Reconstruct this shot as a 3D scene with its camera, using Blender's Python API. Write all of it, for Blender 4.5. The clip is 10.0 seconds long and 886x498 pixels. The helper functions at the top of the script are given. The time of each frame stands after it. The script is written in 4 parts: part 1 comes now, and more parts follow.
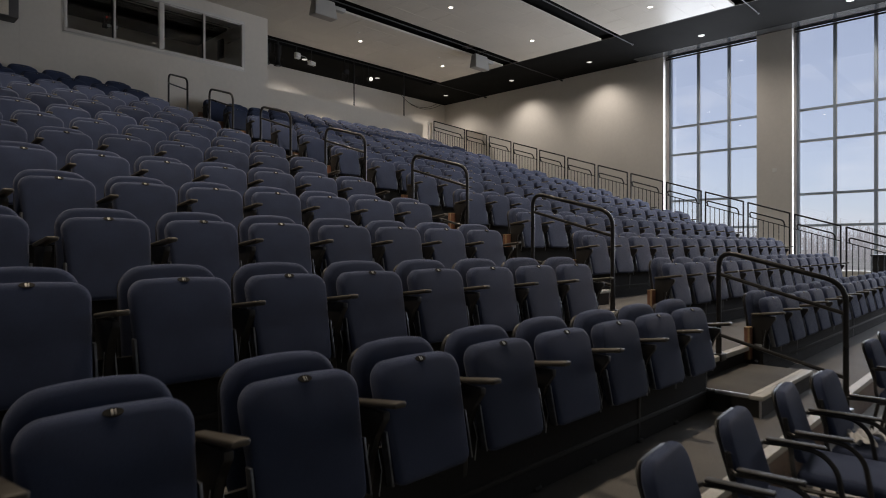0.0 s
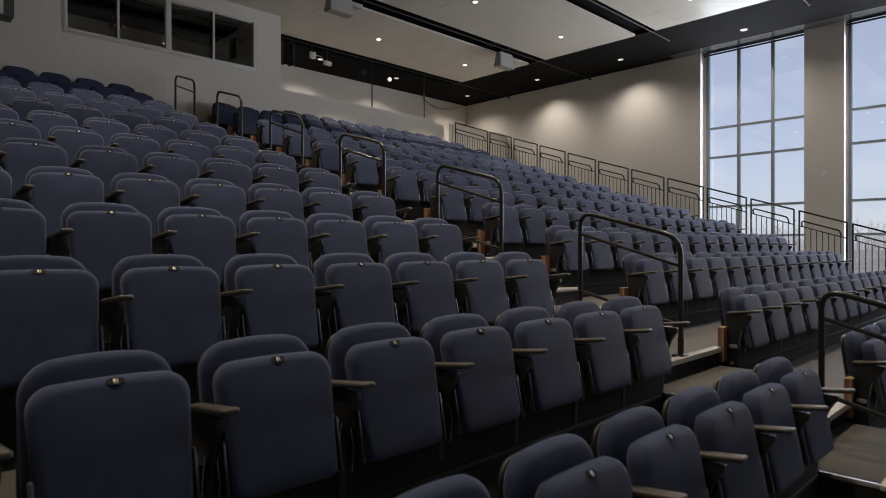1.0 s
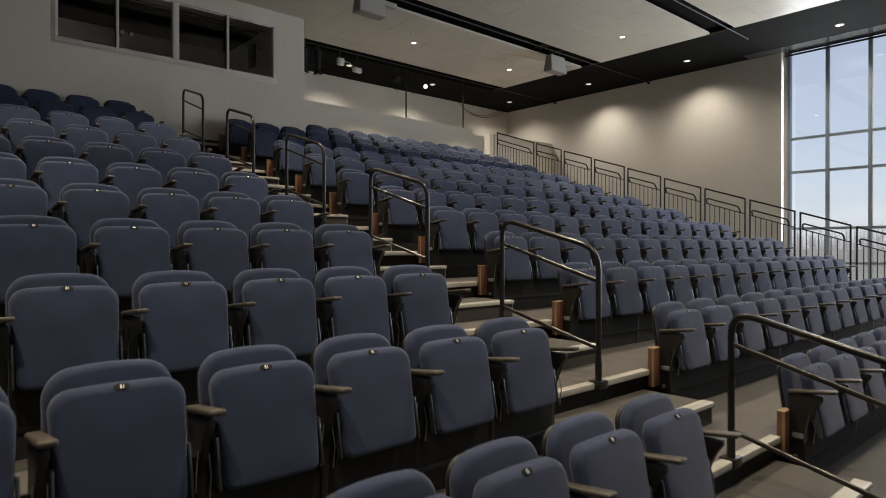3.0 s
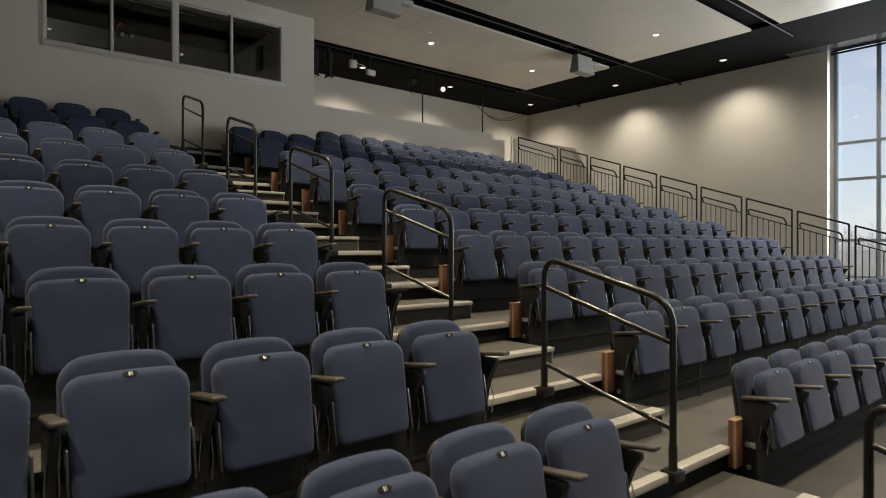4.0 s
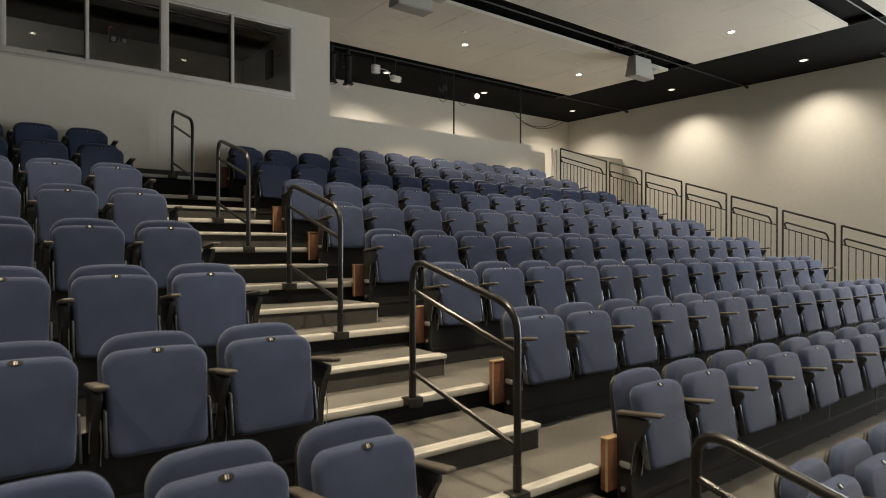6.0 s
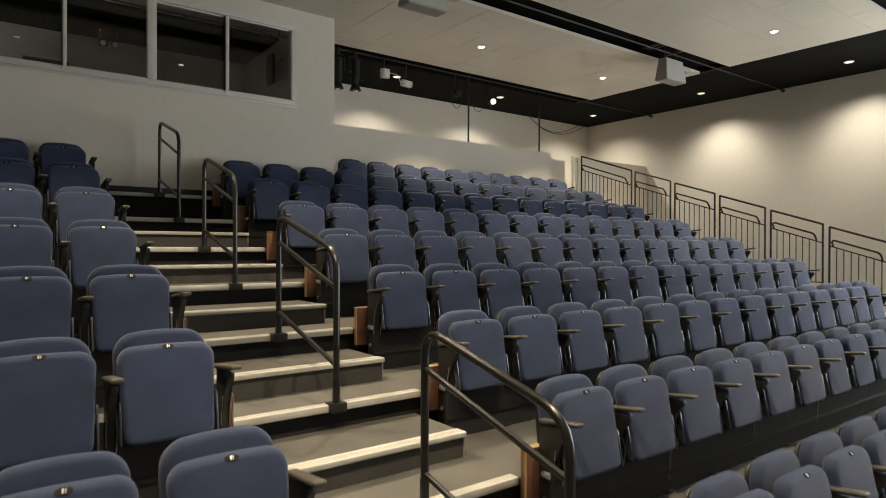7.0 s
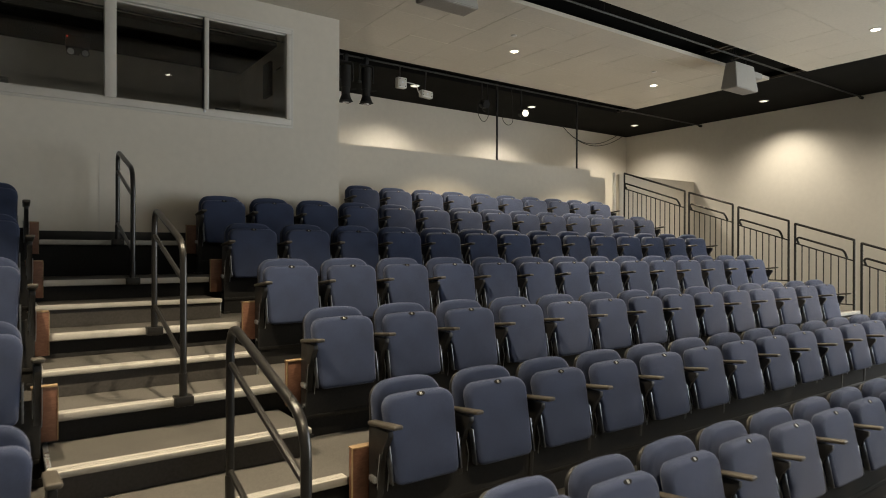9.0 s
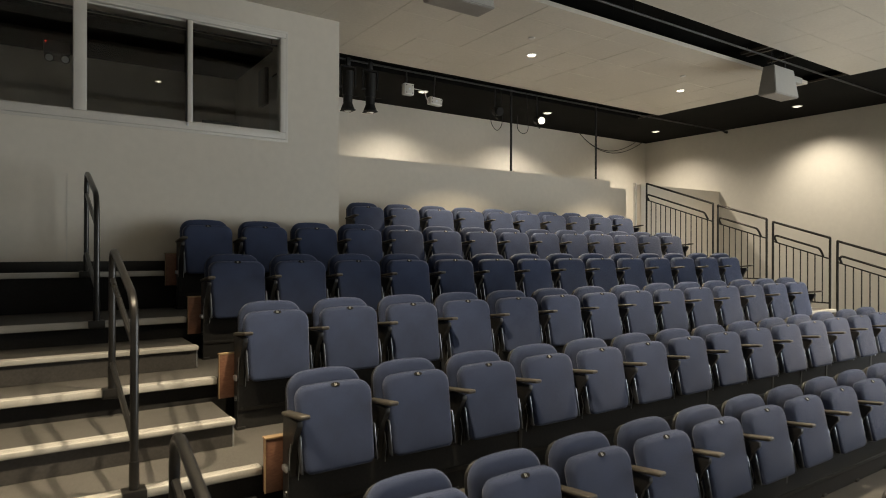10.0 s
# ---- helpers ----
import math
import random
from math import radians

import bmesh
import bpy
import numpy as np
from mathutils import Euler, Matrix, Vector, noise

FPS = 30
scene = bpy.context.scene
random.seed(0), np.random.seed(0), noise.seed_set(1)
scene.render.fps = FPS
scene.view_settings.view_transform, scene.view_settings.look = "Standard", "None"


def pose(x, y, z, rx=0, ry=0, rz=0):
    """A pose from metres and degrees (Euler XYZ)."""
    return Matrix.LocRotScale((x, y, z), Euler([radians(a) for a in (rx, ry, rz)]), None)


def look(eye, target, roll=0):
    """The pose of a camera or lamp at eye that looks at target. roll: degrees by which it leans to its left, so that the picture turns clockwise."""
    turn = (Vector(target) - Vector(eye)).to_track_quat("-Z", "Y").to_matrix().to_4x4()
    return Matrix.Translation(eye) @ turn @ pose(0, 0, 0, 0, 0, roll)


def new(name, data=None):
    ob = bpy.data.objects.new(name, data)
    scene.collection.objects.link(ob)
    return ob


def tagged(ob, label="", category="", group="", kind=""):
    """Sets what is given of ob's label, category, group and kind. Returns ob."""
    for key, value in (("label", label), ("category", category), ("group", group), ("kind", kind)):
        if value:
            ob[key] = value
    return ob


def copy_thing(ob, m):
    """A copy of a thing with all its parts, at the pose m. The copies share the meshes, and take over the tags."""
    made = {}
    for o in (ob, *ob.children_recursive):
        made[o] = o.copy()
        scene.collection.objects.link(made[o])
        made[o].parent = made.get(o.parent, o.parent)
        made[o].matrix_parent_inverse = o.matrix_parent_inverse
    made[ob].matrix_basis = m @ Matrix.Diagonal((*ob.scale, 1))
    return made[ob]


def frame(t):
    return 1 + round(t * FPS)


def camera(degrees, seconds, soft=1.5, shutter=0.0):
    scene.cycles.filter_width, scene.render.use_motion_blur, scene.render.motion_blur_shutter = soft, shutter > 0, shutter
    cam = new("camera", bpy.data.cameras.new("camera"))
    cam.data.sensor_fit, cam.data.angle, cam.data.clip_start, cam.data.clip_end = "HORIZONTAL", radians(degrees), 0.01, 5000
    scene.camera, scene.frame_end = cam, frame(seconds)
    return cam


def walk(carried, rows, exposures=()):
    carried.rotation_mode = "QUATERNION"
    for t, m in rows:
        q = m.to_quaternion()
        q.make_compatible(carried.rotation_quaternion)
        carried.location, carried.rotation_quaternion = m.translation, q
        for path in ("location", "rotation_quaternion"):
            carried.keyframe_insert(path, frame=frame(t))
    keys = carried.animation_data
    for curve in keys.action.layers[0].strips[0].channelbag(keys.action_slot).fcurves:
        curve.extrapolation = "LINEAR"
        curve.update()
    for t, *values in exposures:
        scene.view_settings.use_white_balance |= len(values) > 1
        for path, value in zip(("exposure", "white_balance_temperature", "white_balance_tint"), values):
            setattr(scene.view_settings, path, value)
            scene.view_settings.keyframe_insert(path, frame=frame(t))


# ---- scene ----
cam = camera(71.23, 10.0, soft=1.0, shutter=0.35)
ROWS = [
    (0, -0.831, -0.050, 1.559, -45.98, -0.07, 0.04),
    (0.5, -0.518, 0.335, 1.697, -45.13, -0.06, -0.02),
    (1, -0.223, 0.715, 1.827, -44.31, -0.10, 0.03),
    (1.5, 0.062, 1.100, 1.955, -43.56, -0.15, 0.02),
    (2, 0.339, 1.496, 2.137, -42.86, -0.16, -0.02),
    (2.5, 0.611, 1.886, 2.356, -42.14, -0.17, 0.05),
    (3, 0.874, 2.271, 2.552, -41.48, -0.19, -0.00),
    (4.5, 1.682, 3.411, 2.991, -39.48, -0.16, -0.02),
    (5, 1.923, 3.779, 3.144, -38.93, -0.22, -0.14),
    (5.5, 2.181, 4.168, 3.313, -38.35, -0.19, -0.11),
    (7, 2.949, 5.279, 3.812, -36.70, -0.14, -0.16),
    (7.5, 3.189, 5.647, 3.975, -36.24, -0.12, -0.17),
    (8, 3.424, 6.010, 4.124, -35.79, -0.06, -0.11),
    (8.5, 3.649, 6.355, 4.271, -35.38, -0.08, -0.12),
    (9, 3.870, 6.694, 4.417, -34.94, -0.06, -0.16),
    (9.5, 4.088, 7.022, 4.565, -34.52, -0.03, -0.18),
    (10, 4.294, 7.341, 4.704, -34.12, 0.03, -0.15),
]
EXPOSURES = [(0.0, -0.20, 6580, 16), (1.5, -0.10, 6680, 15), (3.0, -0.02, 6900, 12), (4.5, 0.18, 7080, 9),
             (5.5, 0.40, 7130, 9), (7.0, 0.50, 7250, 9), (10.0, 0.46, 7300, 9)]
walk(cam, [(t, pose(x, y, z, 90 + pitch, roll, yaw)) for t, x, y, z, yaw, pitch, roll in ROWS], EXPOSURES)

# ---- world, sun and lamps ----
SUN_EL, SUN_AZ = 50.0, 250.0
world = bpy.data.worlds.new("sky")
scene.world = world
world.use_nodes = True
wn = world.node_tree.nodes
sky = wn.new("ShaderNodeTexSky")
sky.sky_type, sky.sun_disc = "NISHITA", False
sky.sun_elevation, sky.sun_rotation = radians(SUN_EL), radians(SUN_AZ)
sky.air_density, sky.dust_density, sky.ozone_density = 1.0, 0.6, 1.5
wn["Background"].inputs["Strength"].default_value = 0.15
pale = wn.new("ShaderNodeHueSaturation")
pale.inputs["Saturation"].default_value, pale.inputs["Value"].default_value = 0.6, 0.95
world.node_tree.links.new(sky.outputs["Color"], pale.inputs["Color"])
# thin haze and a few faint high clouds
coord, stretch, puffs, edge = (wn.new(k) for k in ("ShaderNodeTexCoord", "ShaderNodeMapping", "ShaderNodeTexNoise", "ShaderNodeValToRGB"))
haze, cloudy = wn.new("ShaderNodeMixRGB"), wn.new("ShaderNodeMixRGB")
haze.inputs["Fac"].default_value, haze.inputs["Color2"].default_value = 0.55, (3.3, 3.9, 5.3, 1.0)
stretch.inputs["Scale"].default_value = (3.0, 3.0, 9.0)
puffs.inputs["Scale"].default_value, puffs.inputs["Detail"].default_value = 2.2, 6.0
edge.color_ramp.elements[0].position, edge.color_ramp.elements[1].position = 0.52, 0.78
edge.color_ramp.elements[1].color = (0.5, 0.5, 0.5, 1.0)
cloudy.inputs["Color2"].default_value = (6.0, 6.3, 6.8, 1.0)
for a, b in ((pale.outputs["Color"], haze.inputs["Color1"]), (haze.outputs["Color"], cloudy.inputs["Color1"]),
             (coord.outputs["Generated"], stretch.inputs["Vector"]), (stretch.outputs["Vector"], puffs.inputs["Vector"]),
             (puffs.outputs["Fac"], edge.inputs["Fac"]), (edge.outputs["Color"], cloudy.inputs["Fac"]),
             (cloudy.outputs["Color"], wn["Background"].inputs["Color"])):
    world.node_tree.links.new(a, b)

sun_data = bpy.data.lights.new("sun", "SUN")
sun_data.energy, sun_data.angle, sun_data.color = 2.5, radians(0.5), (1.0, 0.95, 0.88)
sun = new("sun", sun_data)
az, el = radians(SUN_AZ), radians(SUN_EL)
sun_dir = Vector((math.sin(az) * math.cos(el), math.cos(az) * math.cos(el), math.sin(el)))
sun.matrix_world = look(sun_dir * 60, (0, 0, 0))

WARM = (1.0, 0.87, 0.67)
SPOT_W, WASH_W = 460.0, 45.0


def down_spot(name, x, y, z, watts, cone, blend=0.6, aim=None):
    d = bpy.data.lights.new(name, "SPOT")
    d.energy, d.color, d.spot_size, d.spot_blend, d.shadow_soft_size = watts, WARM, radians(cone), blend, 0.022
    ob = new(name, d)
    ob.matrix_world = look((x, y, z), aim or (x, y, z - 1))
    return ob


# ---- materials ----
def make(name, base, rough=0.6, metal=0.0, vary=0.12, scale=3.0, fine=60.0, bump=0.15, bump_scale=200.0,
         tint=None, spec=0.5, sheen=0.0, per_object=0.0, coat=0.0, uneven=0.08):
    """A principled surface with large stains, fine grain and small relief, in object space."""
    m = bpy.data.materials.new(name)
    m.use_nodes = True
    n, l = m.node_tree.nodes, m.node_tree.links
    b = n["Principled BSDF"]
    b.inputs["Metallic"].default_value = metal
    b.inputs["Specular IOR Level"].default_value = spec
    b.inputs["Sheen Weight"].default_value = sheen
    b.inputs["Sheen Roughness"].default_value = 0.4
    b.inputs["Sheen Tint"].default_value = (0.75, 0.80, 1.0, 1.0)
    b.inputs["Coat Weight"].default_value = coat
    tc = n.new("ShaderNodeTexCoord")
    big = n.new("ShaderNodeTexNoise")
    big.inputs["Scale"].default_value, big.inputs["Detail"].default_value = scale, 5.0
    small = n.new("ShaderNodeTexNoise")
    small.inputs["Scale"].default_value, small.inputs["Detail"].default_value = fine, 3.0
    for t in (big, small):
        l.new(tc.outputs["Object"], t.inputs["Vector"])
    mixv = n.new("ShaderNodeMath")
    mixv.operation = "MULTIPLY_ADD"
    mixv.inputs[1].default_value = 0.55
    l.new(big.outputs["Fac"], mixv.inputs[0])
    half = n.new("ShaderNodeMath")
    half.operation = "MULTIPLY"
    half.inputs[1].default_value = 0.45
    l.new(small.outputs["Fac"], half.inputs[0])
    l.new(half.outputs[0], mixv.inputs[2])
    ramp = n.new("ShaderNodeValToRGB")
    lo = [c * (1 - 1.6 * vary) for c in base]
    hi = [min(1.0, c * (1 + 1.6 * vary)) for c in (tint or base)]
    ramp.color_ramp.elements[0].position, ramp.color_ramp.elements[1].position = 0.3, 0.7
    ramp.color_ramp.elements[0].color, ramp.color_ramp.elements[1].color = (*lo, 1), (*hi, 1)
    l.new(mixv.outputs[0], ramp.inputs["Fac"])
    colour = ramp.outputs["Color"]
    if per_object:
        info = n.new("ShaderNodeObjectInfo")
        rng = n.new("ShaderNodeMapRange")
        rng.inputs["To Min"].default_value, rng.inputs["To Max"].default_value = 1 - per_object, 1 + per_object
        l.new(info.outputs["Random"], rng.inputs["Value"])
        hsv = n.new("ShaderNodeHueSaturation")
        l.new(rng.outputs[0], hsv.inputs["Value"])
        l.new(colour, hsv.inputs["Color"])
        colour = hsv.outputs["Color"]
    l.new(colour, b.inputs["Base Color"])
    rr = n.new("ShaderNodeMapRange")
    rr.inputs["To Min"].default_value, rr.inputs["To Max"].default_value = max(0.03, rough - uneven), min(1.0, rough + uneven)
    l.new(big.outputs["Fac"], rr.inputs["Value"])
    l.new(rr.outputs[0], b.inputs["Roughness"])
    if bump:
        bn = n.new("ShaderNodeTexNoise")
        bn.inputs["Scale"].default_value, bn.inputs["Detail"].default_value = bump_scale, 2.0
        l.new(tc.outputs["Object"], bn.inputs["Vector"])
        bp = n.new("ShaderNodeBump")
        bp.inputs["Strength"].default_value, bp.inputs["Distance"].default_value = bump, 0.004
        l.new(bn.outputs["Fac"], bp.inputs["Height"])
        l.new(bp.outputs["Normal"], b.inputs["Normal"])
    return m


def wood(name, dark, light, stretch=(1.0, 14.0, 1.0), rough=0.45):
    """Wood with grain that runs along the object's longest way."""
    m = make(name, dark, rough, bump=0.1)
    n, l = m.node_tree.nodes, m.node_tree.links
    mp = n.new("ShaderNodeMapping")
    mp.inputs["Scale"].default_value = stretch
    tc = n.new("ShaderNodeTexCoord")
    l.new(tc.outputs["Object"], mp.inputs["Vector"])
    tex = n.new("ShaderNodeTexNoise")
    tex.inputs["Scale"].default_value, tex.inputs["Detail"].default_value, tex.inputs["Distortion"].default_value = 9.0, 6.0, 1.2
    l.new(mp.outputs[0], tex.inputs["Vector"])
    ramp = n.new("ShaderNodeValToRGB")
    ramp.color_ramp.elements[0].position, ramp.color_ramp.elements[1].position = 0.35, 0.68
    ramp.color_ramp.elements[0].color, ramp.color_ramp.elements[1].color = (*dark, 1), (*light, 1)
    l.new(tex.outputs["Fac"], ramp.inputs["Fac"])
    l.new(ramp.outputs["Color"], n["Principled BSDF"].inputs["Base Color"])
    return m


def glowing(name, colour, strength):
    m = bpy.data.materials.new(name)
    m.use_nodes = True
    b = m.node_tree.nodes["Principled BSDF"]
    b.inputs["Base Color"].default_value = (*colour, 1)
    b.inputs["Emission Color"].default_value = (*colour, 1)
    b.inputs["Emission Strength"].default_value = strength
    return m


def clear(name, tint=(0.95, 0.98, 1.0), rough=0.0):
    m = bpy.data.materials.new(name)
    m.use_nodes = True
    b = m.node_tree.nodes["Principled BSDF"]
    b.inputs["Base Color"].default_value = (*tint, 1)
    b.inputs["Transmission Weight"].default_value = 1.0
    b.inputs["Roughness"].default_value = rough
    b.inputs["IOR"].default_value = 1.45
    return m


FABRIC = make("blue_upholstery", (0.0365, 0.0500, 0.0965), 0.9, vary=0.14, scale=5, fine=240, bump=0.5, bump_scale=900, spec=0.25, sheen=0.26, per_object=0.10)
FABRIC_BACK = make("blue_back_upholstery", (0.0365, 0.0500, 0.0965), 0.9, vary=0.14, scale=5, fine=240, bump=0.5, bump_scale=900, spec=0.25, sheen=0.26, per_object=0.10)
BLACK_STEEL = make("black_powder_coat", (0.016, 0.0155, 0.0155), 0.45, vary=0.2, bump=0.1, bump_scale=500)
BLACK_RAIL = make("black_painted_rail", (0.013, 0.0122, 0.0115), 0.30, vary=0.2, bump=0.06, bump_scale=300)
BLACK_SKIRT = make("black_riser_fabric", (0.013, 0.0125, 0.0122), 0.9, vary=0.3, bump=0.3, bump_scale=400)
BLACK_PAINT = make("black_ceiling_paint", (0.011, 0.0107, 0.0100), 0.95, vary=0.25, scale=1.5, bump=0.2, spec=0.06)
MATTE_BLACK = make("matte_black_metal", (0.0085, 0.0085, 0.0085), 0.6, vary=0.2, bump=0.1, spec=0.35)
ARM = make("tan_armrest", (0.062, 0.054, 0.044), 0.5, vary=0.2, scale=20, fine=120, bump=0.15, per_object=0.2)
PLATE = make("satin_number_plate", (0.52, 0.51, 0.48), 0.36, metal=0.85, vary=0.1, bump=0.05)
PLATE_BLACK = make("black_number_plate", (0.012, 0.0115, 0.011), 0.6, vary=0.2, bump=0.1, spec=0.12)
HINGE_PLATE = make("dark_hinge_steel", (0.20, 0.215, 0.24), 0.32, metal=0.85, vary=0.2, bump=0.08)
HINGE = make("dull_chrome_hinge", (0.44, 0.47, 0.51), 0.30, metal=0.9, vary=0.15, bump=0.08)
SILVER = make("grey_hinge_plate", (0.62, 0.64, 0.67), 0.28, metal=0.8, vary=0.15, bump=0.08)
STRUT = make("weathered_channel_steel", (0.10, 0.085, 0.07), 0.5, metal=0.5, vary=0.25)
GREY_BEAM = make("dull_grey_beam", (0.02, 0.019, 0.018), 0.55, metal=0.3, vary=0.2)
DECK = make("grey_ribbed_deck", (0.094, 0.088, 0.080), 0.75, vary=0.18, scale=2.2, fine=90, bump=0.35, bump_scale=260)
TREAD = make("grey_step_carpet", (0.081, 0.076, 0.069), 0.85, vary=0.2, scale=4, fine=160, bump=0.5, bump_scale=420)
NOSING = make("cream_ribbed_nosing", (0.50, 0.488, 0.455), 0.5, vary=0.08, scale=9, fine=110, bump=0.25, bump_scale=300)
STEP_FACE = make("dark_step_face", (0.058, 0.054, 0.051), 0.8, vary=0.2, bump=0.3)
PANEL_WOOD = wood("stained_oak_closure", (0.150, 0.066, 0.040), (0.220, 0.106, 0.068), (3.0, 3.0, 12.0))
PLY_EDGE = wood("pale_plywood_edge", (0.27, 0.18, 0.10), (0.40, 0.28, 0.16), (2.0, 2.0, 30.0), 0.6)
FASCIA_WOOD = wood("brown_fascia", (0.09, 0.045, 0.028), (0.17, 0.09, 0.055), (2.0, 10.0, 10.0))
WALL = make("warm_white_wall", (0.68, 0.65, 0.595), 0.75, vary=0.03, scale=0.8, fine=12, bump=0.12, bump_scale=180)
WALL_BOOTH = make("grey_white_booth_wall", (0.66, 0.612, 0.535), 0.7, vary=0.03, scale=0.7, fine=12, bump=0.12, bump_scale=180)
CEIL_TILE = make("off_white_ceiling_tile", (0.60, 0.555, 0.48), 0.34, spec=0.22, vary=0.05, scale=0.9, fine=30, bump=0.04, bump_scale=250, uneven=0.015)
FRAME_PAINT = make("light_grey_frame", (0.60, 0.57, 0.52), 0.4, vary=0.04, bump=0.03)
MULLION = make("grey_aluminium", (0.34, 0.40, 0.46), 0.4, metal=0.3, vary=0.08, bump=0.03)
CASSETTE = make("glossy_closure_strip", (0.16, 0.165, 0.17), 0.14, metal=0.8, vary=0.1, bump=0.0)
SPEAKER_PAINT = make("grey_white_speaker_enamel", (0.36, 0.35, 0.325), 0.55, vary=0.06, bump=0.08)
SPEAKER_GRILLE = make("perforated_speaker_grille", (0.33, 0.30, 0.265), 0.6, vary=0.1, fine=200, bump=0.4, bump_scale=400)
WHITE_METAL = make("white_enamel", (0.72, 0.71, 0.67), 0.45, vary=0.05, bump=0.05)
FLOOR = make("grey_hall_floor", (0.3, 0.285, 0.25), 0.6, vary=0.15, scale=1.3, fine=40, bump=0.15)
DARK_ROOM = make("dim_booth_interior", (0.62, 0.57, 0.5), 0.8, vary=0.1)
GLASS = clear("window_glass")
BOOTH_GLASS = clear("booth_glass", (0.94, 0.95, 0.93))
LENS = glowing("lamp_lens", (1.0, 0.93, 0.8), 6.0)
WASH_LENS = glowing("frosted_wash_lens", (1.0, 0.97, 0.9), 0.75)
SPOT_LENS = glowing("spot_lens", (1.0, 0.95, 0.85), 1.1)
RED_LED = glowing("red_pilot_light", (1.0, 0.06, 0.03), 2.5)
EARTH = make("winter_grass", (0.26, 0.25, 0.22), 0.95, vary=0.25, scale=0.2, fine=3, bump=0.3, bump_scale=20)
# bark is paled: the haze of distance is put into its colour
BARK = make("haze_paled_branches", (0.40, 0.385, 0.385), 0.95, vary=0.2)


# ---- mesh helpers ----
def add_box(bm, x0, x1, y0, y1, z0, z1, bevel=0.0, segments=2, mat_index=0):
    m = Matrix.LocRotScale(((x0 + x1) / 2, (y0 + y1) / 2, (z0 + z1) / 2), None, (x1 - x0, y1 - y0, z1 - z0))
    made = bmesh.ops.create_cube(bm, size=1.0, matrix=m)
    verts = made["verts"]
    if bevel:
        edges = list({e for v in verts for e in v.link_edges})
        bmesh.ops.bevel(bm, geom=edges, offset=bevel, segments=segments, affect="EDGES", profile=0.5)
    return verts


def box(x0, x1, y0, y1, z0, z1, bevel=0.0, segments=2):
    bm = bmesh.new()
    add_box(bm, x0, x1, y0, y1, z0, z1, bevel, segments)
    return bm


def mesh_of(name, bm, material, smooth=True, angle=40):
    bmesh.ops.recalc_face_normals(bm, faces=bm.faces)
    me = bpy.data.meshes.new(name)
    if smooth:
        for f in bm.faces:
            f.smooth = True
        for e in bm.edges:
            e.smooth = len(e.link_faces) == 2 and e.calc_face_angle(0) < radians(angle)
    bm.to_mesh(me)
    bm.free()
    for m in (material if isinstance(material, (list, tuple)) else [material]):
        me.materials.append(m)
    return me


def part(name, bm, material, parent=None, label="", at=None, smooth=True):
    me = bm if isinstance(bm, bpy.types.Mesh) else mesh_of(name, bm, material, smooth)
    ob = new(name, me)
    if parent:
        ob.parent = parent
    if at is not None:
        ob.matrix_basis = at
    if label:
        tagged(ob, label)
    return ob


def thing(name, label, category, group="", kind="", at=None):
    ob = tagged(new(name), label, category, group, kind)
    ob.empty_display_size = 0.1
    if at is not None:
        ob.matrix_basis = at
    return ob


def structure(name, bm, material, label, category="structure", smooth=True):
    return tagged(part(name, bm, material, smooth=smooth), label, category, kind="structure")


def smooth_path(points, radius, steps=5):
    """Round the inner corners of a polyline."""
    pts = [Vector(p) for p in points]
    out = [pts[0]]
    for a, b, c in zip(pts, pts[1:], pts[2:]):
        r = min(radius, (b - a).length * 0.49, (c - b).length * 0.49)
        p, q = b + (a - b).normalized() * r, b + (c - b).normalized() * r
        for i in range(steps + 1):
            u = i / steps
            out.append(p * (1 - u) ** 2 + b * 2 * u * (1 - u) + q * u ** 2)
    return out + [pts[-1]]


def add_tube(bm, points, radius, sides=8, bend=0.0, caps=True):
    pts = smooth_path(points, bend) if bend else [Vector(p) for p in points]
    rings, up = [], None
    for i, p in enumerate(pts):
        d = (pts[min(i + 1, len(pts) - 1)] - pts[max(i - 1, 0)]).normalized()
        if up is None:
            up = d.orthogonal().normalized()
        up = (up - d * up.dot(d)).normalized()
        side = d.cross(up)
        rings.append([bm.verts.new(p + (up * math.cos(2 * math.pi * k / sides) + side * math.sin(2 * math.pi * k / sides)) * radius) for k in range(sides)])
    for a, b in zip(rings, rings[1:]):
        for k in range(sides):
            bm.faces.new((a[k], a[(k + 1) % sides], b[(k + 1) % sides], b[k]))
    if caps:
        bm.faces.new(rings[0][::-1])
        bm.faces.new(rings[-1])


def tube(points, radius, sides=8, bend=0.0):
    bm = bmesh.new()
    add_tube(bm, points, radius, sides, bend)
    return bm


def add_disc_body(bm, x, y, z0, z1, r0, r1, sides=20):
    a = [bm.verts.new((x + r0 * math.cos(2 * math.pi * k / sides), y + r0 * math.sin(2 * math.pi * k / sides), z0)) for k in range(sides)]
    b = [bm.verts.new((x + r1 * math.cos(2 * math.pi * k / sides), y + r1 * math.sin(2 * math.pi * k / sides), z1)) for k in range(sides)]
    for k in range(sides):
        bm.faces.new((a[k], a[(k + 1) % sides], b[(k + 1) % sides], b[k]))
    bm.faces.new(a[::-1])
    bm.faces.new(b)


